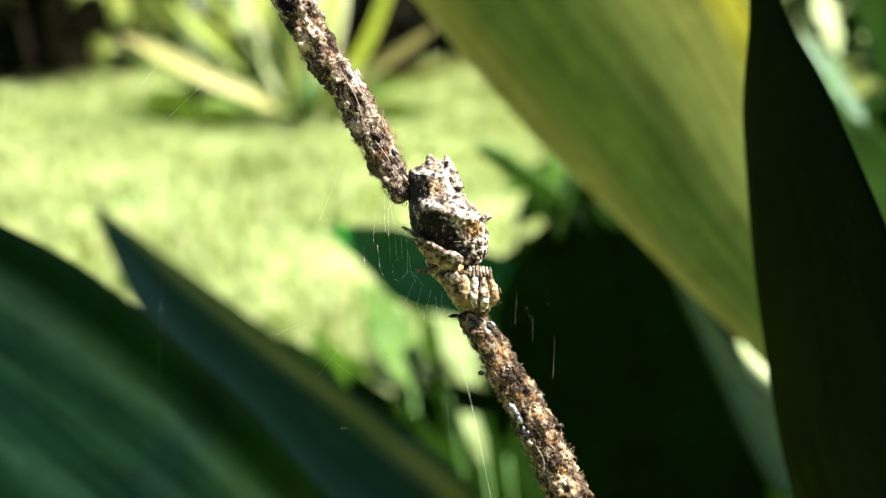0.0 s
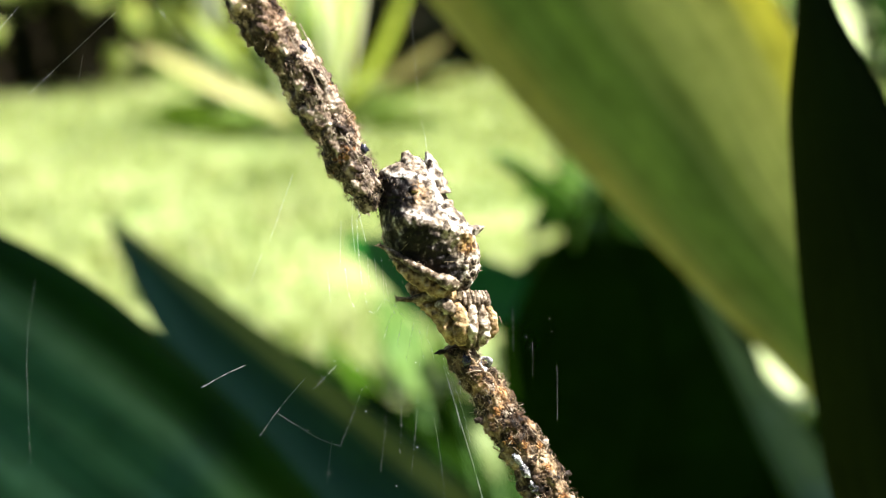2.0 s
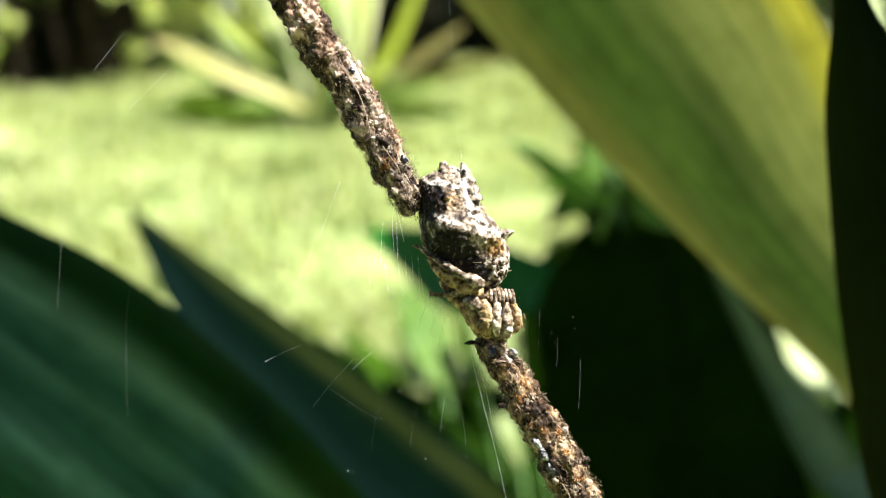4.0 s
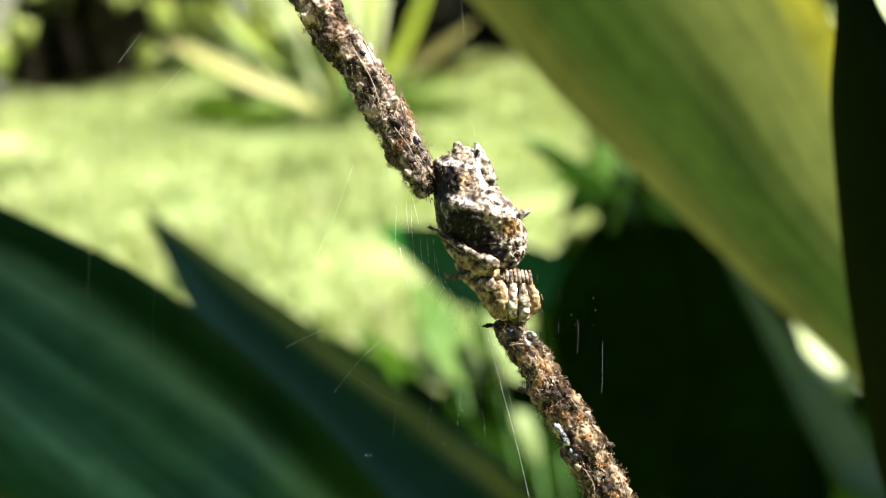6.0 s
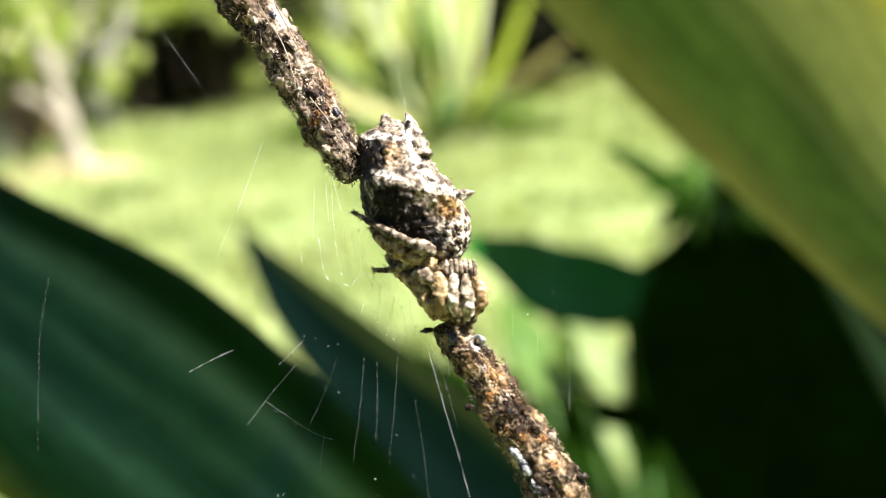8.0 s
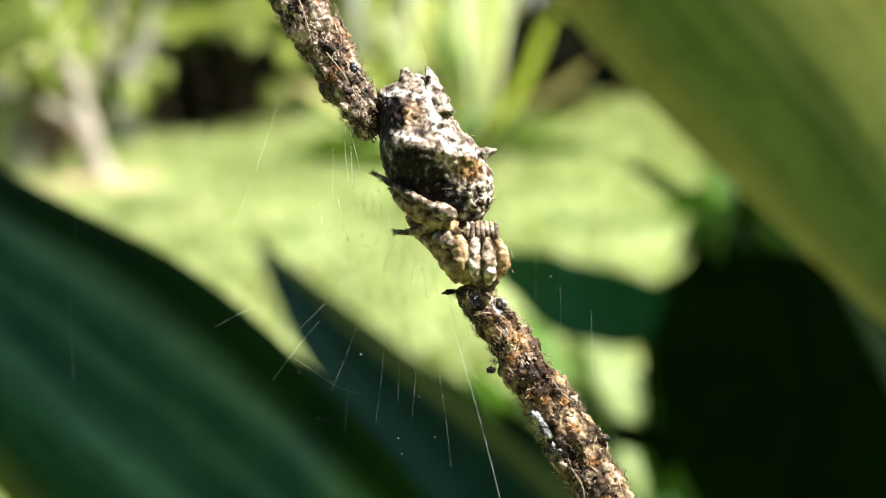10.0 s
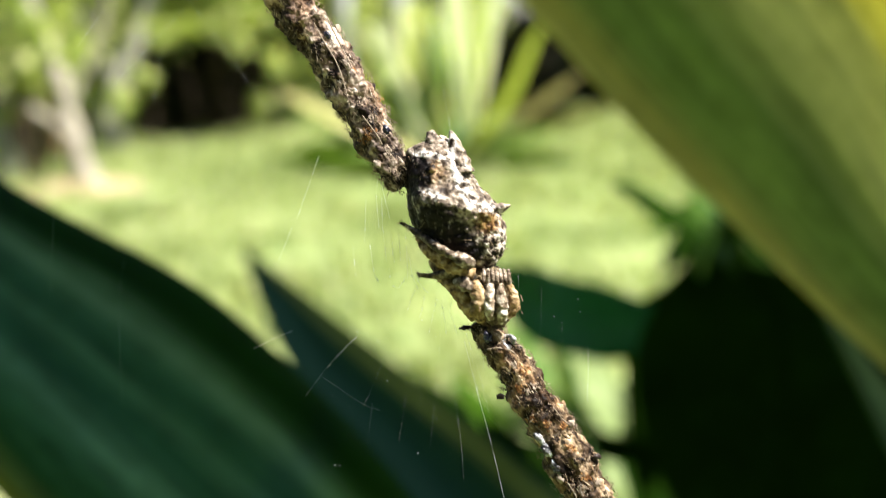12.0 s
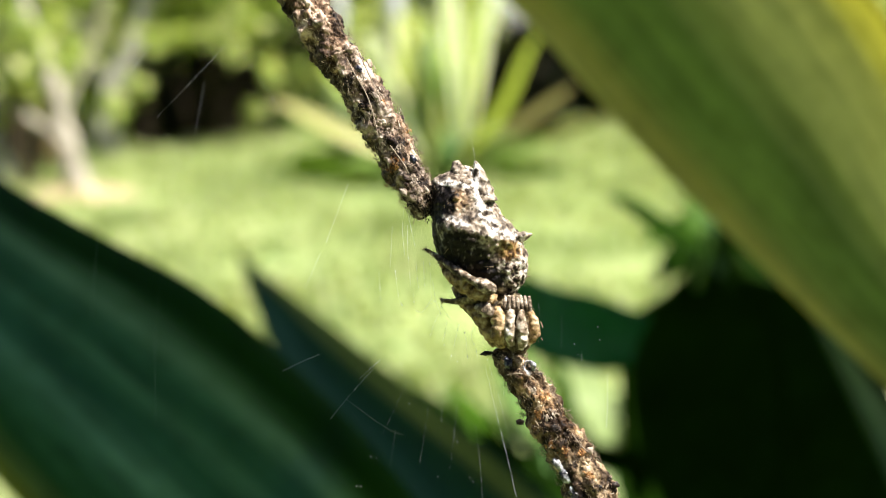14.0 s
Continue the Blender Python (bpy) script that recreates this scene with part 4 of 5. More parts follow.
    leaf([(-0.0637, 0.4429, 0.2823, 0.0008), (-0.0533, 0.4413, 0.2683, 0.0045), (-0.0439, 0.4397, 0.2552, 0.0062), (-0.0320, 0.4381, 0.2403, 0.0022)], (0.70, 0.62, 0.35), MIDGREEN)
    leaf([(0.1207, 0.3692, 0.2580, 0.0010), (0.1300, 0.3662, 0.2464, 0.0100), (0.1405, 0.3626, 0.2323, 0.0162), (0.1508, 0.3580, 0.2149, 0.0143), (0.1588, 0.3529, 0.1964, 0.0019)], (0.85, 0.35, 0.38), BROAD_SHADE)
    leaf([(0.1642, 0.4107, 0.2621, 0.0008), (0.1695, 0.4080, 0.2520, 0.0089), (0.1743, 0.4036, 0.2356, 0.0126), (0.1788, 0.3981, 0.2154, 0.0115), (0.1828, 0.3927, 0.1952, 0.0021)], (0.95, 0.2, 0.25), BROAD_SHADE)
    foot = (0.06, 0.30, 0.0)
    stalk(((0.0329, 0.2465, 0.4027), 0.0006), ((0.0344, 0.2445, 0.3956), 0.0009), ((0.0334, 0.2600, 0.3815), 0.0010), ((0.040, 0.310, 0.350), 0.0012), ((0.05, 0.32, 0.2), 0.002), (foot, 0.003))
    for end in ends:
        e = Vector(end)
        f = Vector(foot) + (e - Vector(foot)) * 0.06
        m = (e + f) / 2 + Vector((0.0, 0.004, -0.02))
        stalk((e, 0.0012), (m, 0.0018), (Vector((f.x, f.y, -0.01)), 0.0026))


def build_more_broad():
    """Further broad-leaved plants, added beside the clump and mostly unseen, to shade the grass."""
    rng = random.Random(44)
    for x, y, h, count in ((0.72, 1.5, 0.55, 14), (0.95, 1.9, 0.6, 14), (0.66, 1.22, 0.5, 13), (0.23, 0.78, 0.46, 13), (0.20, 0.97, 0.50, 13), (0.42, 1.12, 0.50, 12), (0.48, 0.86, 0.55, 12)):
        ob = thing("broad_leaf_plant", "leafy plant with broad leaves coloured near-black for shade", "plant", (x, y, 0), "broad-leaved plants beside the clump")
        for k in range(count):
            a = 2.4 * k + rng.uniform(-0.3, 0.3)
            d = Vector((math.cos(a), math.sin(a), 0))
            z = h * (0.35 + 0.65 * k / count) * rng.uniform(0.85, 1.1)
            r = rng.uniform(0.03, 0.07)
            ln = rng.uniform(0.09, 0.13)
            p = d * r + Vector((0, 0, z))
            rows = [(*(p + d * ln * u + Vector((0, 0, 0.25 * ln * u - 0.55 * ln * u * u))), w) for u, w in ((0, 0.004), (0.25, 0.035), (0.5, 0.042), (0.8, 0.024), (1.0, 0.001))]
            part("leaf", leaf_mesh(rows, (-d.y, d.x, 0), False, 0.15, 0.05, 0.0008, 16, 6, seed=k), BROAD_SHADE, ob)
            part("stalk", tube_mesh([(0.01 * d.x, 0.01 * d.y, -0.02, 0.003), (0.5 * r * d.x, 0.5 * r * d.y, 0.6 * z, 0.0022), (*p, 0.0016)], 6, 8), STEM, ob)


# ---- the web: a line of debris with the spider in it ----
U = 2.5e-5  # length of one unit of the drawing below, in metres


def at_web(x, y, z=0.0):
    return Vector(((x - 790) * U, (330 - y) * U, z * U))


def lumps(rng, count, points, size, flat, aspect, along=None, out=None, loose=0.35):
    """Irregular little chips round given points: eight corners each, laid along the surface or turned at random."""
    corner = np.array([[a, b, c] for a in (-1, 1) for b in (-1, 1) for c in (-1, 1)], float)
    quads = np.array([[0, 1, 3, 2], [4, 6, 7, 5], [0, 4, 5, 1], [2, 3, 7, 6], [0, 2, 6, 4], [1, 5, 7, 3]])
    c = corner[None] * (1 + rng.uniform(-0.6, 0.35, (count, 8, 3)))
    grow = np.clip(rng.lognormal(0, 0.4, (count, 1)), 0.4, 1.9)
    dims = size * grow * np.stack([np.full(count, aspect), np.ones(count), np.full(count, flat)], 1) * rng.uniform(0.7, 1.3, (count, 3))
    c = c * dims[:, None, :] * 0.5
    if along is None:
        along, out, loose = rng.normal(size=(count, 3)), rng.normal(size=(count, 3)), 0.0
    R = turns(rng, along, out, loose)
    v = np.einsum("nij,nkj->nki", R, c) + points[:, None, :]
    f = (np.arange(count)[:, None, None] * 8 + quads[None]).reshape(-1, 4)
    return v.reshape(-1, 3).tolist(), f.tolist()


def turns(rng, along, out, loose):
    """Axes that lie along a surface, each turned a little off it."""
    out = out + rng.normal(size=out.shape) * loose
    out /= np.linalg.norm(out, axis=1, keepdims=True)
    along = along + rng.normal(size=out.shape) * loose * 1.6
    b = np.cross(out, along)
    b /= np.linalg.norm(b, axis=1, keepdims=True)
    return np.stack([np.cross(b, out), b, out], 2)


def grains(rng, points, sizes, along, out, loose=0.28, stretch=2.5, flat=0.42):
    """Rounded, dented little crumbs of forty-two corners each."""
    bm = bmesh.new()
    bmesh.ops.create_icosphere(bm, subdivisions=2, radius=1)
    base = np.array([v.co for v in bm.verts])
    tri = np.array([[v.index for v in f.verts] for f in bm.faces])
    bm.free()
    n = len(points)
    wave = rng.normal(size=(n, 3, 3)) * 1.6
    dent = 1 + 0.22 * np.sin(np.einsum("nij,kj->nki", wave, base) + rng.uniform(0, 6, (n, 1, 3))).sum(2) + rng.uniform(-0.12, 0.12, (n, len(base)))
    dims = sizes[:, None] * np.array([stretch, 1.0, flat]) * rng.uniform(0.75, 1.3, (n, 3)) * 0.5
    c = base[None] * dent[:, :, None] * dims[:, None, :]
    v = np.einsum("nij,nkj->nki", turns(rng, along, out, loose), c) + points[:, None, :]
    f = (np.arange(n)[:, None, None] * len(base) + tri[None]).reshape(-1, 3)
    return v.reshape(-1, 3).tolist(), f.tolist()


UPPER = [(322, -330, 42), (414, -170, 44), (474, -60, 43), (526, 5, 42), (590, 105, 42), (614, 150, 41), (642, 200, 38), (668, 248, 34), (684, 276, 20)]
LOWER = [(828, 516, 26), (846, 545, 29), (864, 572, 32), (890, 600, 35), (910, 645, 38), (944, 690, 41), (972, 735, 43), (996, 780, 45), (1022, 830, 47), (1044, 880, 48), (1078, 960, 53), (1128, 1080, 51), (1178, 1200, 47)]


def strand_points(rng, rows, count, lo, hi):
    s = spline([(*at_web(x, y), r * U) for x, y, r in rows], 200)
    i = rng.integers(0, 199, count)
    u = rng.uniform(0, 1, (count, 1))
    p = s[i] * (1 - u) + s[i + 1] * u
    tg = s[i + 1, :3] - s[i, :3]
    tg /= np.linalg.norm(tg, axis=1, keepdims=True)
    a = np.cross(tg, [0, 0, 1.0])
    a /= np.linalg.norm(a, axis=1, keepdims=True)
    b = np.cross(tg, a)
    th = rng.uniform(0, 2 * np.pi, (count, 1))
    knob = 1 + 0.08 * np.sin(p[:, 1:2] * 9000 + th * 2) + 0.07 * np.sin(p[:, 1:2] * 4100 - th * 3)
    r = p[:, 3:4] * rng.uniform(lo, hi, (count, 1)) * knob
    n = a * np.cos(th) + b * np.sin(th)
    return p[:, :3] + n * r, tg, n


def on_strand(rows, x, y, proud=0.0):
    """The place on the strand's near side at (x, y) of the drawing, with its direction and normal."""
    s = spline([(*at_web(a, b), r * U) for a, b, r in rows], 200)
    p = np.array(at_web(x, y))
    i = int(np.argmin(np.linalg.norm(s[:, :2] - p[:2], axis=1)))
    i = min(max(i, 1), 198)
    tg = s[i + 1, :3] - s[i - 1, :3]
    tg /= np.linalg.norm(tg)
    d = p - s[i, :3]
    d -= tg * d.dot(tg)
    r = s[i, 3]
    h = math.sqrt(max(r * r - d.dot(d), 0.02 * r * r))
    n = d + np.array([0, 0, h])
    n /= np.linalg.norm(n)
    return np.array([p[0], p[1], h + proud * U]), tg, n


def crust_mesh(rows):
    """A lumpy, finely broken surface round the strand's line."""
    n, sides = 560, 84
    s = spline([(*at_web(x, y), r * U) for x, y, r in rows], n)
    tg = np.gradient(s[:, :3], axis=0)
    tg /= np.linalg.norm(tg, axis=1, keepdims=True)
    a = np.cross(tg, [0, 0, 1.0])
    a /= np.linalg.norm(a, axis=1, keepdims=True)
    b = np.cross(tg, a)
    bm = bmesh.new()
    rings = []
    for i in range(n):
        ring = []
        for k in range(sides):
            th = 2 * math.pi * k / sides
            d = Vector(a[i] * math.cos(th) + b[i] * math.sin(th))
            p = Vector(s[i, :3]) + d * s[i, 3]
            f = 0.88 + 0.26 * noise.noise(p * 800) + 0.26 * noise.noise(p * 2000) + 0.12 * noise.noise(p * 4600) + 0.06 * noise.noise(p * 11000)
            q = Vector(tg[i]) * (0.10 * s[i, 3] * noise.noise(p * 5200 + Vector((9, 3, 1))))
            ring.append(bm.verts.new(Vector(s[i, :3]) + d * (s[i, 3] * f) + q))
        rings.append(ring)
    for q, r in zip(rings, rings[1:]):
        for k in range(sides):
            bm.faces.new((q[k], q[(k + 1) % sides], r[(k + 1) % sides], r[k]))
    bm.faces.new(rings[0][::-1])
    bm.faces.new(rings[-1])
    return bm


def build_strand():
    ob = thing("debris_strand", "knobbly strand of dry brown plant debris bound with silk", "web debris")
    rng = np.random.default_rng(7)
    for rows in (UPPER, LOWER):
        upper = rows is UPPER
        part("core", crust_mesh(rows), CRUST if upper else BROWN_CRUST, ob, "crusted core of fine brown debris")
        for name, mat, count, lo_size, hi_size, lo, hi in (
                ("coarse_crumb_layer", GRAIN if upper else RUST_GRAIN, 120, 4, 9, 0.84, 0.93), ("fine_crumb_layer", GRAIN if upper else RUST_GRAIN, 800, 1.6, 3.4, 0.86, 0.97), ("grit", GRAIN if upper else RUST_GRAIN, 420, 0.9, 1.8, 0.92, 1.02)):
            p, tg, out = strand_points(rng, rows, count, lo, hi)
            v, f = grains(rng, p, rng.uniform(lo_size, hi_size, count) * U, tg, out, 0.35, 1.6, 0.40)
            tagged(raw(name, v, f, mat, ob, True), kind="stuff")
        # fine hairs, short and close, that make the outline soft
        for name, count, size, aspect, loose in (("plant_fibre_layer", 110, 1.1, 10, 0.25), ("fuzz", 3600, 0.40, 13, 1.2), ("down", 1300, 0.26, 34, 1.3), ("loose_fibre", 26, 0.8, 26, 0.7)):
            p, tg, out = strand_points(rng, rows, count, 0.92, 1.06)
            v, f = lumps(rng, count, p, size * U, 0.8, aspect, tg, out, loose)
            tagged(raw(name, v, f, FIBRE, ob), kind="stuff")
    # clots of one colour; dark ones on the upper strand stand in for shaded holes
    def clots(rows, mat, name, *spots):
        for x, y, r in spots:
            k = int(6 + r * 2)
            got = [on_strand(rows, x + rng.normal() * r * 0.45, y + rng.normal() * r * 0.45, rng.uniform(-1.5, 0.3)) for _ in range(k)]
            v, f = grains(rng, np.array([g[0] for g in got]), rng.uniform(1.2, 3.2, k) * U, np.array([g[1] for g in got]), np.array([g[2] for g in got]), 0.25, 2.2, 0.22)
            tagged(raw(name, v, f, mat, ob, True), kind="stuff")
    clots(UPPER, HOLE_AND_CRUMB, "dark_hole_and_clot", (530, 36, 13), (526, 64, 10), (556, 80, 8), (546, 112, 13), (606, 138, 12), (632, 146, 10), (676, 178, 12), (662, 262, 20), (684, 270, 18), (650, 250, 10))
    clots(UPPER, RUST, "rusty_clot", (624, 184, 13), (612, 196, 9), (596, 72, 8), (642, 118, 8), (604, 222, 7))
    clots(UPPER, CREAM, "pale_clot", (584, 56, 13), (572, 96, 12), (600, 152, 11), (628, 156, 9), (660, 214, 14), (640, 232, 11), (560, 28, 10), (668, 236, 9))
    clots(LOWER, HOLE_AND_CRUMB, "dark_hole_and_clot", (832, 530, 12), (846, 556, 12), (880, 616, 12), (870, 640, 8), (908, 660, 9), (962, 724, 9), (1002, 760, 9), (986, 820, 8))
    clots(LOWER, RUST, "rusty_clot", (906, 604, 10), (896, 636, 9), (944, 694, 12), (918, 690, 9), (976, 700, 9), (990, 740, 9), (1018, 790, 9), (1040, 850, 10))
    clots(LOWER, CREAM, "pale_clot", (884, 592, 9), (926, 632, 8), (912, 640, 7), (1012, 812, 12), (1000, 858, 10), (1040, 800, 8), (1056, 870, 8))
    # long pale fibres lying along it
    def fibre(*pts):
        rows = [(*at_web(*q), U * (0.4 + 0.8 * math.sin(math.pi * (k + 0.5) / len(pts)))) for k, q in enumerate(pts)]
        part("plant_fibre", tube_mesh(rows, 7, 24, 0.6, 6000), CREAM, ob, "pale plant fibre")
    fibre((528, -10, 44), (545, 22, 47), (566, 55, 47), (578, 85, 46), (588, 120, 45), (592, 140, 44))
    fibre((546, -30, 40), (566, 12, 42), (584, 46, 42), (596, 70, 40))
    fibre((500, -20, 30), (512, 8, 32), (528, 28, 36), (534, 60, 38))
    fibre((614, 152, 44), (640, 186, 44), (650, 204, 43))
    fibre((838, 566, 32), (858, 562, 36), (882, 568, 30), (894, 580, 22))
    fibre((958, 668, 30), (976, 690, 32), (992, 704, 28))
    fibre((1052, 812, 26), (1062, 840, 26), (1072, 884, 26))
    fibre((984, 800, 42), (1000, 826, 44), (1004, 850, 45))
    # silk that holds the strand up
    for pts in (((322, -330, 0), (180, -700, -60), (-250, -1700, -300), (-900, -3600, -900)), ((1174, 1200, 0), (1300, 1500, -60), (1900, 2600, -600), (3300, 5200, -2500))):
        part("anchor_thread", tube_mesh([(*at_web(*q), 1.2 * U) for q in pts], 6, 30), SILK, ob)
    # single larger pieces: x, y, z, half sizes along, across and deep, and the turn
    def piece(x, y, z, a, b, c, turn, mat, label):
        bm = bmesh.new()
        bmesh.ops.create_icosphere(bm, subdivisions=3, radius=1)
        m = Matrix.Translation(at_web(x, y, z)) @ Matrix.Rotation(radians(turn), 4, "Z")
        for v in bm.verts:
            k = 0.85 + 0.45 * noise.noise(v.co * 1.9 + Vector((x, y, 0))) + 0.45 * noise.noise(v.co * 4 + Vector((y, x, 0))) + 0.2 * noise.noise(v.co * 9 + Vector((y, x, 0)))
            v.co = m @ Vector((v.co.x * a * U * k, v.co.y * b * U * k, v.co.z * c * U * k))
        part("debris_piece", bm, mat, ob, label)
    piece(934, 724, 36, 17, 7, 5, -55, CHIP, "grey shiny chip")
    piece(946, 744, 38, 18, 8, 6, -60, CHIP, "grey shiny chip")
    piece(964, 776, 38, 15, 8, 5, -58, CHIP, "grey shiny chip")
    piece(972, 796, 36, 8, 6, 4, -40, CREAM, "pale flake")
    piece(656, 176, 37, 11, 6, 3, -65, NAVY, "blue-black insect scrap")
    piece(552, 12, 43, 9, 5, 3, -50, NAVY, "blue-black insect scrap")
    piece(840, 545, 32, 9, 11, 9, 0, NAVY, "glossy black bead")
    piece(1036, 762, 12, 11, 8, 8, 60, HOLE_AND_CRUMB, "black crumb")
    piece(1028, 750, 10, 6, 5, 5, 20, HOLE_AND_CRUMB, "black crumb")
    piece(864, 652, 22, 8, 6, 6, 10, HOLE_AND_CRUMB, "black crumb")
    piece(800, 530, 10, 12, 5, 5, 5, HOLE_AND_CRUMB, "black crumb")
    piece(818, 534, 16, 10, 6, 6, -40, HOLE_AND_CRUMB, "black crumb")
    piece(990, 698, 26, 9, 7, 6, 30, CREAM, "pale tuft")
    piece(640, 238, 38, 9, 5, 2.5, -50, CREAM, "pale flake")
    piece(682, 232, 25, 9, 4, 3, -60, CREAM, "pale flake")
    piece(586, 64, 41, 12, 5, 2.5, -60, CREAM, "pale flake")
    # a curled grey ring at the joint
    ring = [(*at_web(877 + 9 * math.cos(q), 552 - 10 * math.sin(q), 22 + 4 * math.sin(2 * q)), (4.2 + math.sin(3 * q)) * U) for q in np.linspace(-1.2, 4.9, 14)]
    part("curled_scale", tube_mesh(ring, 10, 40, 0.4, 6000), CHIP, ob, "glossy grey curled insect scale")
    return ob


def spider_skin():
    """Mottled white, tan and black, with a pale ridge and a streaked flank darkened for shade."""
    m, t, b = material("spider_skin")
    c = t.nodes.new("ShaderNodeTexCoord")
    fine = noisy(t, c.outputs["Object"], 4000, 3, 0.55)
    mid = noisy(t, c.outputs["Object"], 1900, 3, 0.6)
    turn = node(t, "ShaderNodeMapping")
    turn.inputs["Rotation"].default_value = (0, 0, radians(-28))
    turn.inputs["Scale"].default_value = (1.0, 0.36, 1.0)
    t.links.new(c.outputs["Object"], turn.inputs[0])
    streak = noisy(t, turn.outputs[0], 5200, 3, 0.6)
    def blend(a, k, amount):
        n = t.nodes.new("ShaderNodeMix")
        n.data_type = "FLOAT"
        n.inputs[0].default_value = amount
        t.links.new(a, n.inputs[2])
        t.links.new(k, n.inputs[3])
        return n.outputs[0]
    mo = blend(fine, mid, 0.5)
    so = blend(streak, mid, 0.35)
    light = ramp(t, mo, [(0.36, (0.030, 0.022, 0.018)), (0.45, (0.125, 0.096, 0.072)), (0.52, (0.26, 0.21, 0.165)), (0.58, (0.40, 0.345, 0.29)), (0.66, (0.68, 0.63, 0.58))])
    dark = ramp(t, so, [(0.49, (0.004, 0.003, 0.003)), (0.57, (0.012, 0.009, 0.008)), (0.62, (0.10, 0.085, 0.077)), (0.69, (0.46, 0.43, 0.40))])
    granule = ramp(t, fine, [(0.43, (0.008, 0.006, 0.005)), (0.49, (0.10, 0.07, 0.05)), (0.56, (0.38, 0.33, 0.28)), (0.64, (0.70, 0.66, 0.61))])
    def oval(x, y, rx, ry, turn, soft):
        """A soft-edged, ragged mark on the body, in its own space."""
        v = node(t, "ShaderNodeVectorMath")
        v.operation = "SUBTRACT"
        t.links.new(c.outputs["Object"], v.inputs[0])
        v.inputs[1].default_value = at_web(x, y, 50)
        s = node(t, "ShaderNodeVectorRotate")
        s.rotation_type = "Z_AXIS"
        s.inputs["Angle"].default_value = radians(turn)
        t.links.new(v.outputs[0], s.inputs[0])
        k = node(t, "ShaderNodeVectorMath")
        k.operation = "MULTIPLY"
        t.links.new(s.outputs[0], k.inputs[0])
        k.inputs[1].default_value = (1 / (rx * U), 1 / (ry * U), 1 / (160 * U))
        ln = node(t, "ShaderNodeVectorMath")
        ln.operation = "LENGTH"
        t.links.new(k.outputs[0], ln.inputs[0])
        ad = node(t, "ShaderNodeMath")
        ad.operation = "MULTIPLY_ADD"
        t.links.new(mid, ad.inputs[0])
        ad.inputs[1].default_value = 1.6
        t.links.new(ln.outputs["Value"], ad.inputs[2])
        f = node(t, "ShaderNodeMapRange")
        f.inputs["From Min"].default_value, f.inputs["From Max"].default_value = 1.8 - soft, 1.8 + soft
        f.inputs["To Min"].default_value, f.inputs["To Max"].default_value = 1.0, 0.0
        t.links.new(ad.outputs[0], f.inputs["Value"])
        return f.outputs[0]
    tan = mix(t, 1.0, light, (1.0, 0.80, 0.58), "MULTIPLY")
    rusty = ramp(t, mo, [(0.40, (0.03, 0.014, 0.006)), (0.50, (0.20, 0.11, 0.04)), (0.62, (0.42, 0.29, 0.14))])
    white = ramp(t, mo, [(0.38, (0.03, 0.022, 0.018)), (0.45, (0.18, 0.15, 0.12)), (0.54, (0.56, 0.53, 0.50)), (0.62, (0.80, 0.78, 0.75))])
    col = mix(t, oval(735, 250, 26, 24, 0, 0.3), light, tan)
    col = mix(t, oval(846, 384, 26, 42, -10, 0.3), col, granule)
    # the flank: black pigment, with its shade painted in as well
    col = mix(t, oval(752, 350, 72, 40, 34, 0.24), col, dark)
    col = mix(t, oval(800, 388, 32, 28, 30, 0.24), col, dark)
    # painted shade where the debris meets the abdomen
    col = mix(t, oval(706, 258, 32, 52, -4, 0.28), col, dark)
    col = mix(t, oval(838, 338, 20, 19, 0, 0.3), col, rusty)
    for x, y, rx, ry, turn in ((776, 232, 8, 46, -11), (796, 282, 11, 34, -30), (832, 312, 34, 8, 13), (731, 221, 34, 6, 9), (773, 196, 7, 16, -8), (742, 290, 26, 6, 20)):
        col = mix(t, oval(x, y, rx, ry, turn, 0.22), col, white)
    pepper = ramp(t, noisy(t, c.outputs["Object"], 3300, 2, 0.5), [(0.37, (0.07, 0.055, 0.05)), (0.43, (1, 1, 1))])
    col = mix(t, 0.85, col, pepper, "MULTIPLY")
    t.links.new(col, b.inputs["Base Color"])
    b.inputs["Roughness"].default_value = 0.5
    b.inputs["Specular IOR Level"].default_value = 0.12
    bump(t, b, fine, 0.7, 0.00014)
    return m


SKIN = spider_skin()
LEGS = mottled("spider_leg", [(0.38, (0.025, 0.018, 0.012)), (0.46, (0.11, 0.080, 0.054)), (0.54, (0.28, 0.22, 0.165)), (0.62, (0.54, 0.48, 0.41)), (0.70, (0.76, 0.71, 0.64))], 3000, 0.45, 0.8, 0.00015)
PALE_LEG = mottled("pale_spider_leg", [(0.36, (0.06, 0.042, 0.028)), (0.46, (0.24, 0.18, 0.125)), (0.54, (0.46, 0.40, 0.32)), (0.64, (0.78, 0.73, 0.65))], 2800, 0.45, 0.8, 0.00015)
TAN_LEG = mottled("tan_spider_leg", [(0.34, (0.05, 0.030, 0.014)), (0.43, (0.21, 0.135, 0.062)), (0.53, (0.43, 0.30, 0.155)), (0.64, (0.66, 0.54, 0.37))], 2800, 0.45, 0.8, 0.00015, (1.0, 0.8, 0.5), 0.15)
OLIVE_LEG = mottled("olive_spider_leg", [(0.38, (0.018, 0.013, 0.008)), (0.47, (0.085, 0.064, 0.034)), (0.56, (0.22, 0.17, 0.10)), (0.66, (0.48, 0.40, 0.27))], 2800, 0.5, 0.8, 0.00015, (1.0, 0.9, 0.6), 0.15)
HAIR = mottled("spider_bristles", [(0.3, (0.05, 0.035, 0.02)), (0.7, (0.35, 0.27, 0.18))], 2000, 0.5)


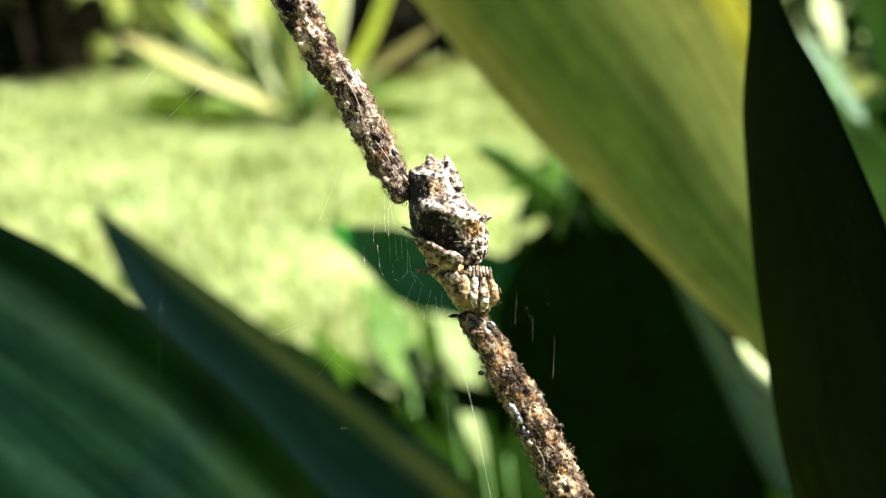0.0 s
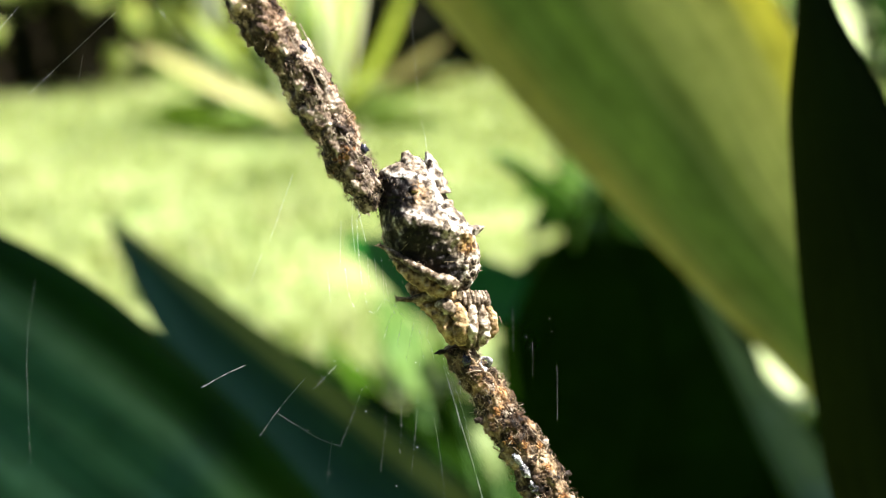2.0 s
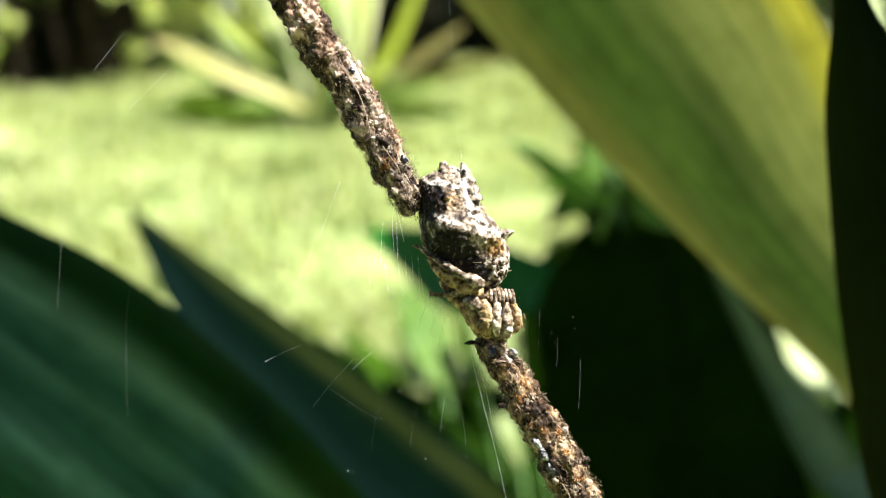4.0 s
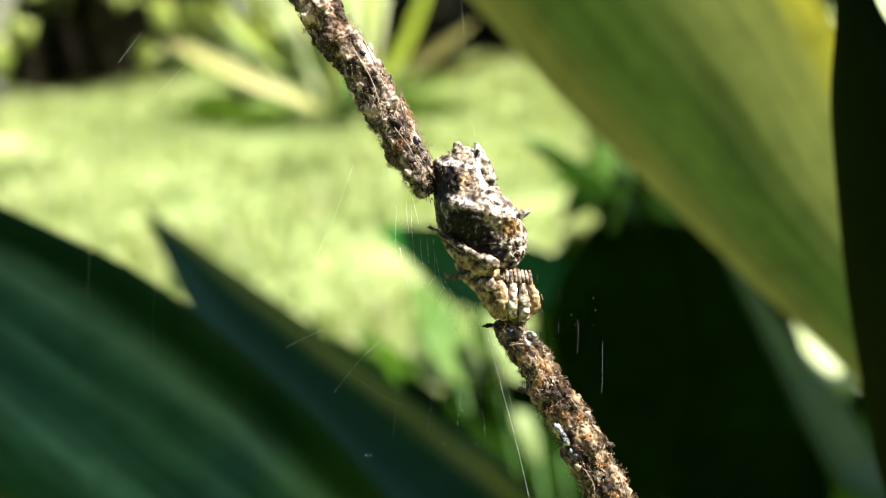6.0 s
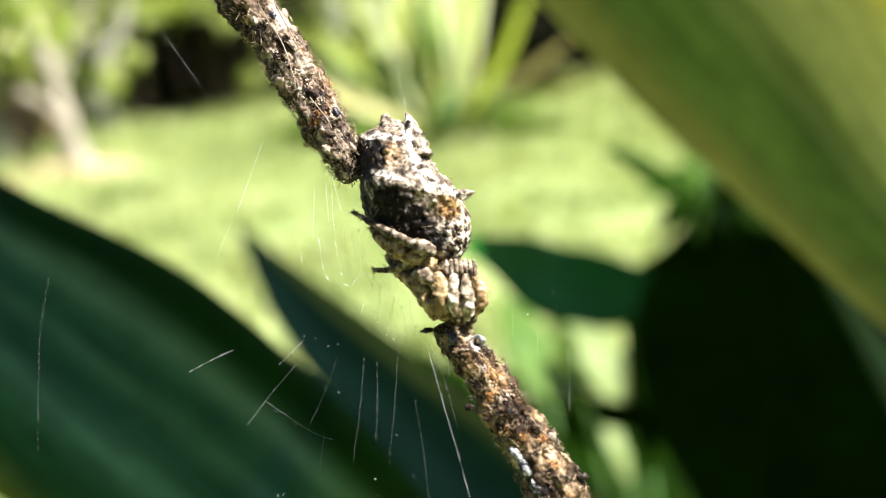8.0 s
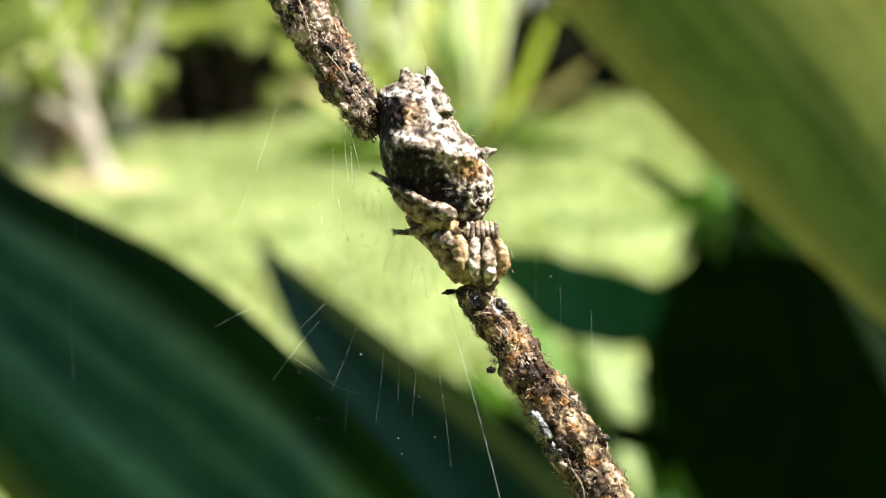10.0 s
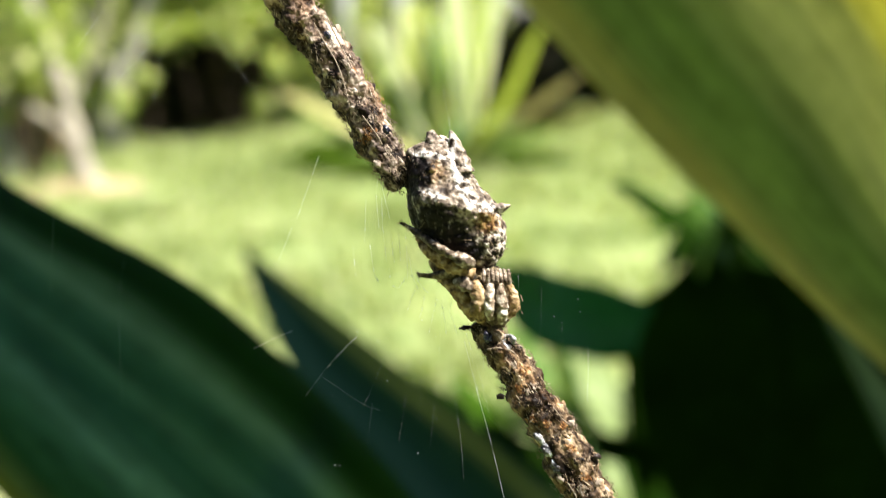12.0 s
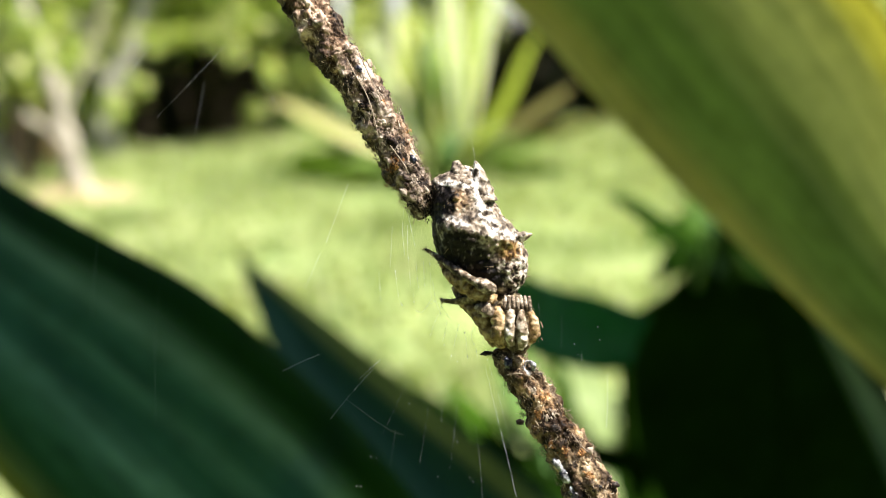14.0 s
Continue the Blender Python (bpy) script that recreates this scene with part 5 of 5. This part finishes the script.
def cone_on(bm, base, tip, radius, blunt=0.16):
    """A blunt, slightly bent horn."""
    m = (base + tip) / 2 + Vector((radius * 0.12, 0, radius * 0.1))
    tube_mesh([(*base, radius), (*m, radius * (0.60 + 0.3 * blunt)), (*tip, radius * blunt)], 20, 26, 0.32, 4200, bm)


def abdomen_mesh():
    """Broad behind, with an oblique crest, a lit upper face and an overhung flank, narrowing to the waist."""
    # along the body: left and right margin, depth before and behind
    stations = [(-16, -30, 12, 6, 6), (-12, -45, 25, 18, 14), (12, -55, 40, 40, 26), (40, -70, 41, 54, 36), (67, -79, 43, 61, 42), (103, -88, 51, 65, 46), (136, -88, 62, 62, 46), (174, -72, 64, 52, 42), (203, -50, 56, 42, 34), (225, -28, 42, 30, 24), (243, -8, 14, 12, 10), (247, 0, 6, 3, 3)]
    d, w = Vector((0.40, -0.915, 0)), Vector((0.915, 0.40, 0))
    o = at_web(738, 205, 6)
    n, sides = 230, 190
    s = spline(stations, n)
    verts = []
    for i in range(n):
        a, lo, hi, front, back = s[i]
        mid, half = (lo + hi) / 2, max((hi - lo) / 2, 0.5)
        for k in range(sides):
            th = 2 * math.pi * k / sides
            cw, sw = math.cos(th), math.sin(th)
            across = mid + half * math.copysign(abs(cw) ** 0.92, cw)
            z = (front if sw > 0 else back) * math.copysign(abs(sw) ** 0.88, sw)
            q = a - (114 + 0.6 * across)
            if sw > 0:
                z += sw * (8 * math.exp(-(q / 22) ** 2) - 4 * math.exp(-((q - 55) / 34) ** 2))
            p = o + d * (a * U) + w * (across * U) + Vector((0, 0, z * U))
            out = (w * (cw / half) + Vector((0, 0, sw / max(front, 4)))).normalized()
            edge = min(1.0, half / 25)
            r = 4.2 * noise.noise(p * 1500) + 3.4 * noise.noise(p * 3300) + 0.9 * noise.noise(p * 7500)
            near = noise.voronoi(p * 4300)[0][0]
            r += 2.0 * max(0.0, 0.7 - near)
            verts.append(p + out * (r * edge * U))
    faces = [(i * sides + k, i * sides + (k + 1) % sides, (i + 1) * sides + (k + 1) % sides, (i + 1) * sides + k) for i in range(n - 1) for k in range(sides)]
    faces += [tuple(range(sides))[::-1], tuple((n - 1) * sides + k for k in range(sides))]
    bm = bmesh.new()
    made = [bm.verts.new(v) for v in verts]
    for f in faces:
        bm.faces.new([made[j] for j in f])
    bmesh.ops.recalc_face_normals(bm, faces=bm.faces)
    return bm


def build_spider():
    ob = thing("spider", "mottled brown and white spider with horned abdomen resting head-down in debris", "spider")
    abdomen = part("abdomen", abdomen_mesh(), SKIN, ob, "horned abdomen, pale above with a black, shade-darkened flank")
    for base, tip, r, blunt in (((741, 220, 14), (732, 177, 16), 22, 0.30), ((783, 250, 24), (770, 177, 26), 28, 0.10), ((846, 316, 24), (877, 308, 20), 13, 0.18), ((704, 226, 20), (696, 211, 18), 13, 0.5), ((750, 212, 10), (753, 194, 12), 11, 0.4),
                                ((737, 251, 48), (735, 243, 60), 12, 0.6), ((806, 272, 30), (813, 262, 30), 9, 0.4), ((824, 292, 28), (831, 283, 28), 9, 0.4), ((856, 356, 20), (867, 352, 22), 9, 0.4), ((858, 380, 22), (869, 378, 22), 8, 0.4), ((812, 330, 56), (812, 328, 66), 8, 0.5), ((800, 352, 52), (799, 350, 62), 7, 0.5)):
        h = bmesh.new()
        cone_on(h, at_web(*base), at_web(*tip), r * U, blunt)
        part("tubercle", h, SKIN, abdomen)
    # head and thorax
    bm = bmesh.new()
    bmesh.ops.create_icosphere(bm, subdivisions=5, radius=1)
    ax2 = (at_web(822, 410) - at_web(858, 525)).normalized()
    ac2 = ax2.cross(Vector((0, 0, 1))).normalized()
    for v in bm.verts:
        p = at_web(842, 466, 2) + ax2 * (v.co.x * 62 * U) + ac2 * (v.co.y * 36 * U) + Vector((0, 0, v.co.z * 40 * U))
        v.co = p + (p - at_web(842, 466, 2)) * (0.16 * noise.noise(p * 2600) + 0.08 * noise.noise(p * 6000))
    head = part("cephalothorax", bm, OLIVE_LEG, ob, "small dark brown head and thorax")
    # a row of short pale tubercles across it
    for k in range(7):
        x = 832 + 7.2 * k
        top = 424 + 0.14 * (k - 3) ** 2
        z = 52 - 0.7 * (k - 2.5) ** 2
        bm = tube_mesh([(*at_web(x - 1, top - 3, z - 8), 2.4 * U), (*at_web(x, top + 8, z), 4.0 * U), (*at_web(x + 1, top + 20, z + 1), 3.6 * U), (*at_web(x + 1.5, top + 30, z - 8), 2.0 * U)], 12, 22, 0.35, 5200)
        part("tubercle", bm, LEGS, head, "grey-white tubercle")
    # legs, drawn up close to the body
    legs = []
    def add_leg(mat, *rows):
        legs.append(rows)
        bm = tube_mesh([(*at_web(x, y, z), r * U) for x, y, z, r in rows], 22, 80, 0.34, 4600)
        leg = part("leg", bm, mat, ob, "tan folded leg" if mat is TAN_LEG else "cream folded leg" if mat is PALE_LEG else "banded brown folded leg")
        if rows[0][1] == 408:
            knee = tube_mesh([(*at_web(780, 444, 44), 6 * U), (*at_web(792, 445, 54), 12 * U), (*at_web(802, 451, 54), 12 * U), (*at_web(810, 458, 48), 6 * U)], 20, 30, 0.35, 4600)
            part("knee", knee, LEGS, leg, "pale speckled knee")
    add_leg(LEGS, (683, 341, 34, 2.5), (699, 350, 36, 4), (716, 361, 42, 6), (742, 378, 54, 7.5), (764, 391, 62, 8), (776, 397, 64, 7), (790, 403, 68, 12), (803, 409, 66, 12), (812, 414, 60, 7))
    add_leg(TAN_LEG, (712, 366, 20, 5), (732, 386, 34, 12), (756, 402, 44, 15), (782, 418, 48, 15), (812, 432, 40, 12))
    add_leg(OLIVE_LEG, (716, 434, 28, 3), (732, 435, 32, 4.5), (746, 434, 36, 7), (768, 430, 42, 10), (790, 430, 44, 12), (814, 440, 38, 10))
    add_leg(TAN_LEG, (738, 408, 16, 7), (752, 428, 26, 11), (770, 446, 34, 13), (788, 464, 38, 13), (802, 488, 36, 13), (816, 512, 28, 8))
    add_leg(TAN_LEG, (818, 444, 42, 8), (821, 462, 54, 13), (822, 484, 56, 14), (824, 502, 48, 12), (828, 514, 38, 7))
    add_leg(PALE_LEG, (843, 448, 54, 6), (842, 462, 62, 8), (841, 482, 64, 9.5), (842, 498, 60, 9), (846, 510, 50, 5))
    add_leg(PALE_LEG, (860, 448, 50, 6), (862, 464, 58, 9), (863, 486, 60, 11), (864, 502, 56, 10), (862, 516, 44, 5))
    add_leg(TAN_LEG, (872, 442, 34, 7), (879, 458, 40, 9), (884, 476, 42, 10), (885, 492, 40, 10), (876, 506, 30, 6))
    # bristles round the outline and on the legs
    rng = np.random.default_rng(21)
    c = 220
    body = np.array([v.co for v in abdomen.data.vertices])
    p = body[rng.integers(0, len(body), c)]
    v, f = lumps(rng, c, p, 0.7 * U, 0.8, 14)
    tagged(raw("bristle_cover", v, f, HAIR, ob), kind="stuff")
    c = 420
    pick = rng.integers(0, 8, c)
    p = []
    for k in pick:
        s = legs[k][rng.integers(0, 4)]
        p.append(list(at_web(s[0] + rng.normal() * 0.6 * s[3], s[1] + rng.normal() * 0.6 * s[3], s[2] + rng.normal() * 0.6 * s[3])))
    v, f = lumps(rng, c, np.array(p), 0.7 * U, 0.8, 12)
    tagged(raw("leg_bristle_cover", v, f, HAIR, ob), kind="stuff")
    return ob


def build_web():
    ob = thing("orb_web", "sparse glinting silk threads of an orb web", "spider web")
    def thread(pts, r):
        part("thread", tube_mesh([(*at_web(*p), 0.09 * r * U) for p in pts], 6, 60, 1.2, 5000), SILK, ob)
    # the threads that hold it
    thread(((798, 552, 30), (822, 640, 40), (850, 740, 50), (884, 880, 60), (950, 1150, 70)), 1.8)
    thread(((770, 180, 30), (755, 90, 30), (742, -60, 30), (720, -300, 30)), 0.8)
    thread(((770, 182, 30), (766, 150, 30)), 1.8)
    thread(((300, -60, 60), (345, 0, 60), (405, 85, 50), (450, 150, 40)), 0.7)
    # two short thick bits on that thread, added as its glints
    thread(((324, -28, 60), (330, -20, 60)), 2.0)
    thread(((352, 10, 60), (358, 18, 60)), 1.6)
    thread(((536, 222, 30), (497, 335, 30)), 2.0)
    thread(((192, 0, -160), (175, 110, -160)), 0.8)
    thread(((114, 390, -170), (100, 520, -170), (106, 720, -170)), 0.35)
    thread(((248, -68, -120), (180, 4, -122), (108, 82, -120)), 1.8)
    thread(((93, -68, -120), (38, 7, -120)), 1.8)
    thread(((-20, 60, -170), (-40, 500, -170)), 0.5)
    # short thicker threads out of the web's plane, shaped to stand in for glints
    thread(((568, 582, 40), (606, 545, 40)), 1.5)
    thread(((392, 588, -90), (430, 568, -92), (466, 552, -90)), 2.2)
    thread(((492, 678, -90), (530, 628, -92), (572, 580, -90)), 1.8)
    thread(((524, 640, -90), (600, 690, -90), (640, 705, -90)), 1.0)
    thread(((622, 690, -90), (612, 770, -90)), 0.7)
    # the fan below
    for k, (x0, y0, x1, y1) in enumerate(((758, 492, 738, 742), (700, 572, 683, 732), (658, 572, 613, 682), (806, 560, 826, 660), (720, 580, 718, 700), (812, 568, 846, 690), (780, 640, 800, 800))):
        thread(((x0, y0, 30), ((x0 + x1) / 2 + 2, (y0 + y1) / 2, 32), (x1, y1, 34)), 0.28 + 0.08 * (k % 3))
    for x, y0, y1, r in ((935, 457, 542, 0.4), (973, 517, 582, 0.5), (1021, 560, 660, 0.9), (893, 430, 480, 0.5)):
        thread(((x, y0, 10), (x + 1, (y0 + y1) / 2, 10), (x, y1, 10)), r)
    # the sticky turns and the radii beside the head, set with droplets
    beads = []
    pick = random.Random(3)
    def beaded(r, *pts):
        thread([(x, y, 18) for x, y in pts], r)
        for (x, y), (x1, y1) in zip(pts, pts[1:]):
            for k in range(int(math.hypot(x1 - x, y1 - y) / 4)):
                u = pick.random()
                beads.append(at_web(x + (x1 - x) * u, y + (y1 - y) * u, 18))
    beaded(1.0, (647, 297), (649, 348), (656, 410))
    beaded(0.9, (665, 362), (668, 398), (671, 413))
    beaded(1.0, (678, 362), (682, 410))
    beaded(0.9, (690, 362), (693, 397), (695, 441))
    beaded(1.1, (696, 397), (703, 434), (713, 459))
    beaded(0.6, (626, 380), (634, 430), (645, 455))
    beaded(0.4, (596, 387), (601, 437))
    beaded(0.5, (661, 423), (664, 448))
    beaded(1.1, (665, 454), (677, 458), (687, 447), (694, 435), (710, 440), (721, 456), (732, 467))
    beaded(1.0, (708, 462), (701, 478), (694, 503))
    beaded(1.1, (725, 471), (723, 490), (717, 512))
    beaded(1.1, (748, 475), (742, 502), (733, 544))
    beaded(1.1, (757, 486), (761, 508), (765, 539))
    beaded(1.2, (774, 480), (771, 502), (779, 520), (784, 541))
    beaded(0.9, (801, 539), (811, 570))
    beaded(0.7, (832, 582), (833, 607))
    thread(((640, 262, 20), (638, 300, 20), (643, 352, 20)), 2.3)
    thread(((619, 300, 20), (617, 377, 20)), 1.8)
    thread(((646, 270, 20), (662, 335, 20)), 2.0)
    thread(((486, 353, 24), (459, 420, 24)), 1.2)
    # dust and droplets caught in the silk
    rng = np.random.default_rng(12)
    p = np.array([at_web(x, y, 14 + 20 * rng.random()) for x, y in rng.uniform((560, 480), (800, 800), (22, 2)).tolist() + rng.uniform((900, 440), (1010, 560), (6, 2)).tolist()] + beads)
    v, f = grains(rng, p, rng.uniform(0.5, 1.5, len(p)) * U, rng.normal(size=p.shape), rng.normal(size=p.shape), 0.2, 1.4, 0.8)
    tagged(raw("caught_dust", v, f, SILK, ob, True), kind="stuff")
    return ob


build_ground()
build_grass()
build_soil_patch()
build_background()
for spot in ((-1.20, 4.70, 0), (-0.93, 4.74, 0)):
    garden_post(spot)
build_trees()
build_agave()
build_near_plant()
build_broad_plant()
build_more_broad()
strand = build_strand()
spider = build_spider()
web = build_web()
cam.data.dof.focus_object = spider  # the lens keeps its focus on the spider


# ---- what moves: the web sways in the breeze, and carries its debris and the spider ----
SWAY = [
    (0, 0.00053, 0.05115, 0.43669, 69.48, 1.81, -0.93),
    (0.5, -0.00151, 0.04922, 0.43859, 69.53, 3.56, 5.58),
    (1, -0.00163, 0.04976, 0.43945, 70.98, 3.27, 5.09),
    (1.2, -0.00279, 0.04908, 0.44026, 70.63, 3.36, 5.28),
    (1.5, -0.00058, 0.04791, 0.44003, 70.10, 3.50, 5.55),
    (1.7, 0.00057, 0.04691, 0.43952, 67.21, 3.65, 2.00),
    (1.8, -0.00047, 0.04636, 0.43854, 69.60, 3.88, 6.95),
    (2, -0.00166, 0.04588, 0.43802, 74.37, 4.33, 16.84),
    (2.5, -0.00316, 0.04517, 0.43801, 75.65, 2.96, 10.08),
    (3, -0.00313, 0.04781, 0.43706, 78.28, 3.59, 9.98),
    (3.2, -0.00264, 0.04885, 0.43674, 76.92, 4.00, 9.67),
    (5.3, -0.00310, 0.04848, 0.43857, 74.94, 1.40, 1.75),
    (5.5, -0.00298, 0.04832, 0.43843, 75.14, 1.34, 1.43),
    (6, -0.00255, 0.04693, 0.43858, 74.24, 2.69, 2.86),
    (6.5, -0.00265, 0.04818, 0.43887, 73.76, 1.26, 1.48),
    (6.7, -0.00142, 0.04897, 0.43714, 72.97, 2.06, 3.45),
    (6.8, -0.00074, 0.04920, 0.43586, 72.57, 2.46, 4.43),
    (6.9, -0.00066, 0.04934, 0.43442, 72.18, 2.87, 5.41),
    (7, -0.00161, 0.04978, 0.43430, 71.78, 3.27, 6.39),
    (7.1, -0.00253, 0.04860, 0.43574, 70.91, 3.45, 7.42),
    (7.2, -0.00369, 0.04754, 0.43748, 70.03, 3.62, 8.45),
    (7.3, -0.00530, 0.04641, 0.43913, 69.16, 3.80, 9.48),
    (7.4, -0.00574, 0.04511, 0.43966, 68.28, 3.98, 10.51),
    (7.5, -0.00516, 0.04299, 0.43877, 67.41, 4.16, 11.54),
    (7.7, -0.00364, 0.04390, 0.43731, 67.15, 3.54, 9.94),
    (7.8, -0.00314, 0.04438, 0.43783, 67.02, 3.22, 9.14),
    (8, -0.00337, 0.04481, 0.43750, 66.75, 2.60, 7.54),
    (8.2, -0.00414, 0.04366, 0.43873, 67.60, 1.80, 5.00),
    (10.3, -0.00272, 0.04593, 0.43745, 77.46, 0.87, 6.43),
    (10.5, -0.00283, 0.04603, 0.43729, 78.48, 1.18, 7.24),
    (10.8, -0.00296, 0.04505, 0.43740, 78.74, 1.85, 7.71),
    (11, -0.00349, 0.04426, 0.43820, 78.90, 2.29, 8.02),
    (11.2, -0.00336, 0.04448, 0.43803, 78.65, 1.97, 7.48),
    (11.5, -0.00286, 0.04443, 0.43759, 78.27, 1.48, 6.66),
    (11.8, -0.00210, 0.04524, 0.43607, 78.81, 1.84, 6.78),
    (12, -0.00268, 0.04618, 0.43753, 79.17, 2.09, 6.85),
    (12.2, -0.00339, 0.04566, 0.43788, 78.46, 1.87, 6.60),
    (12.5, -0.00428, 0.04508, 0.43882, 77.39, 1.56, 6.23),
    (13, -0.00371, 0.04479, 0.43709, 76.68, 1.35, 5.64),
    (13.5, -0.00318, 0.04515, 0.43678, 76.51, 1.73, 3.56),
    (14, -0.00304, 0.04435, 0.43747, 76.38, 1.72, 3.40),
]


def motions():
    rows = [(t, pose(*p)) for t, *p in SWAY]
    walk(strand, rows)
    walk(spider, rows)
    walk(web, rows)


motions()
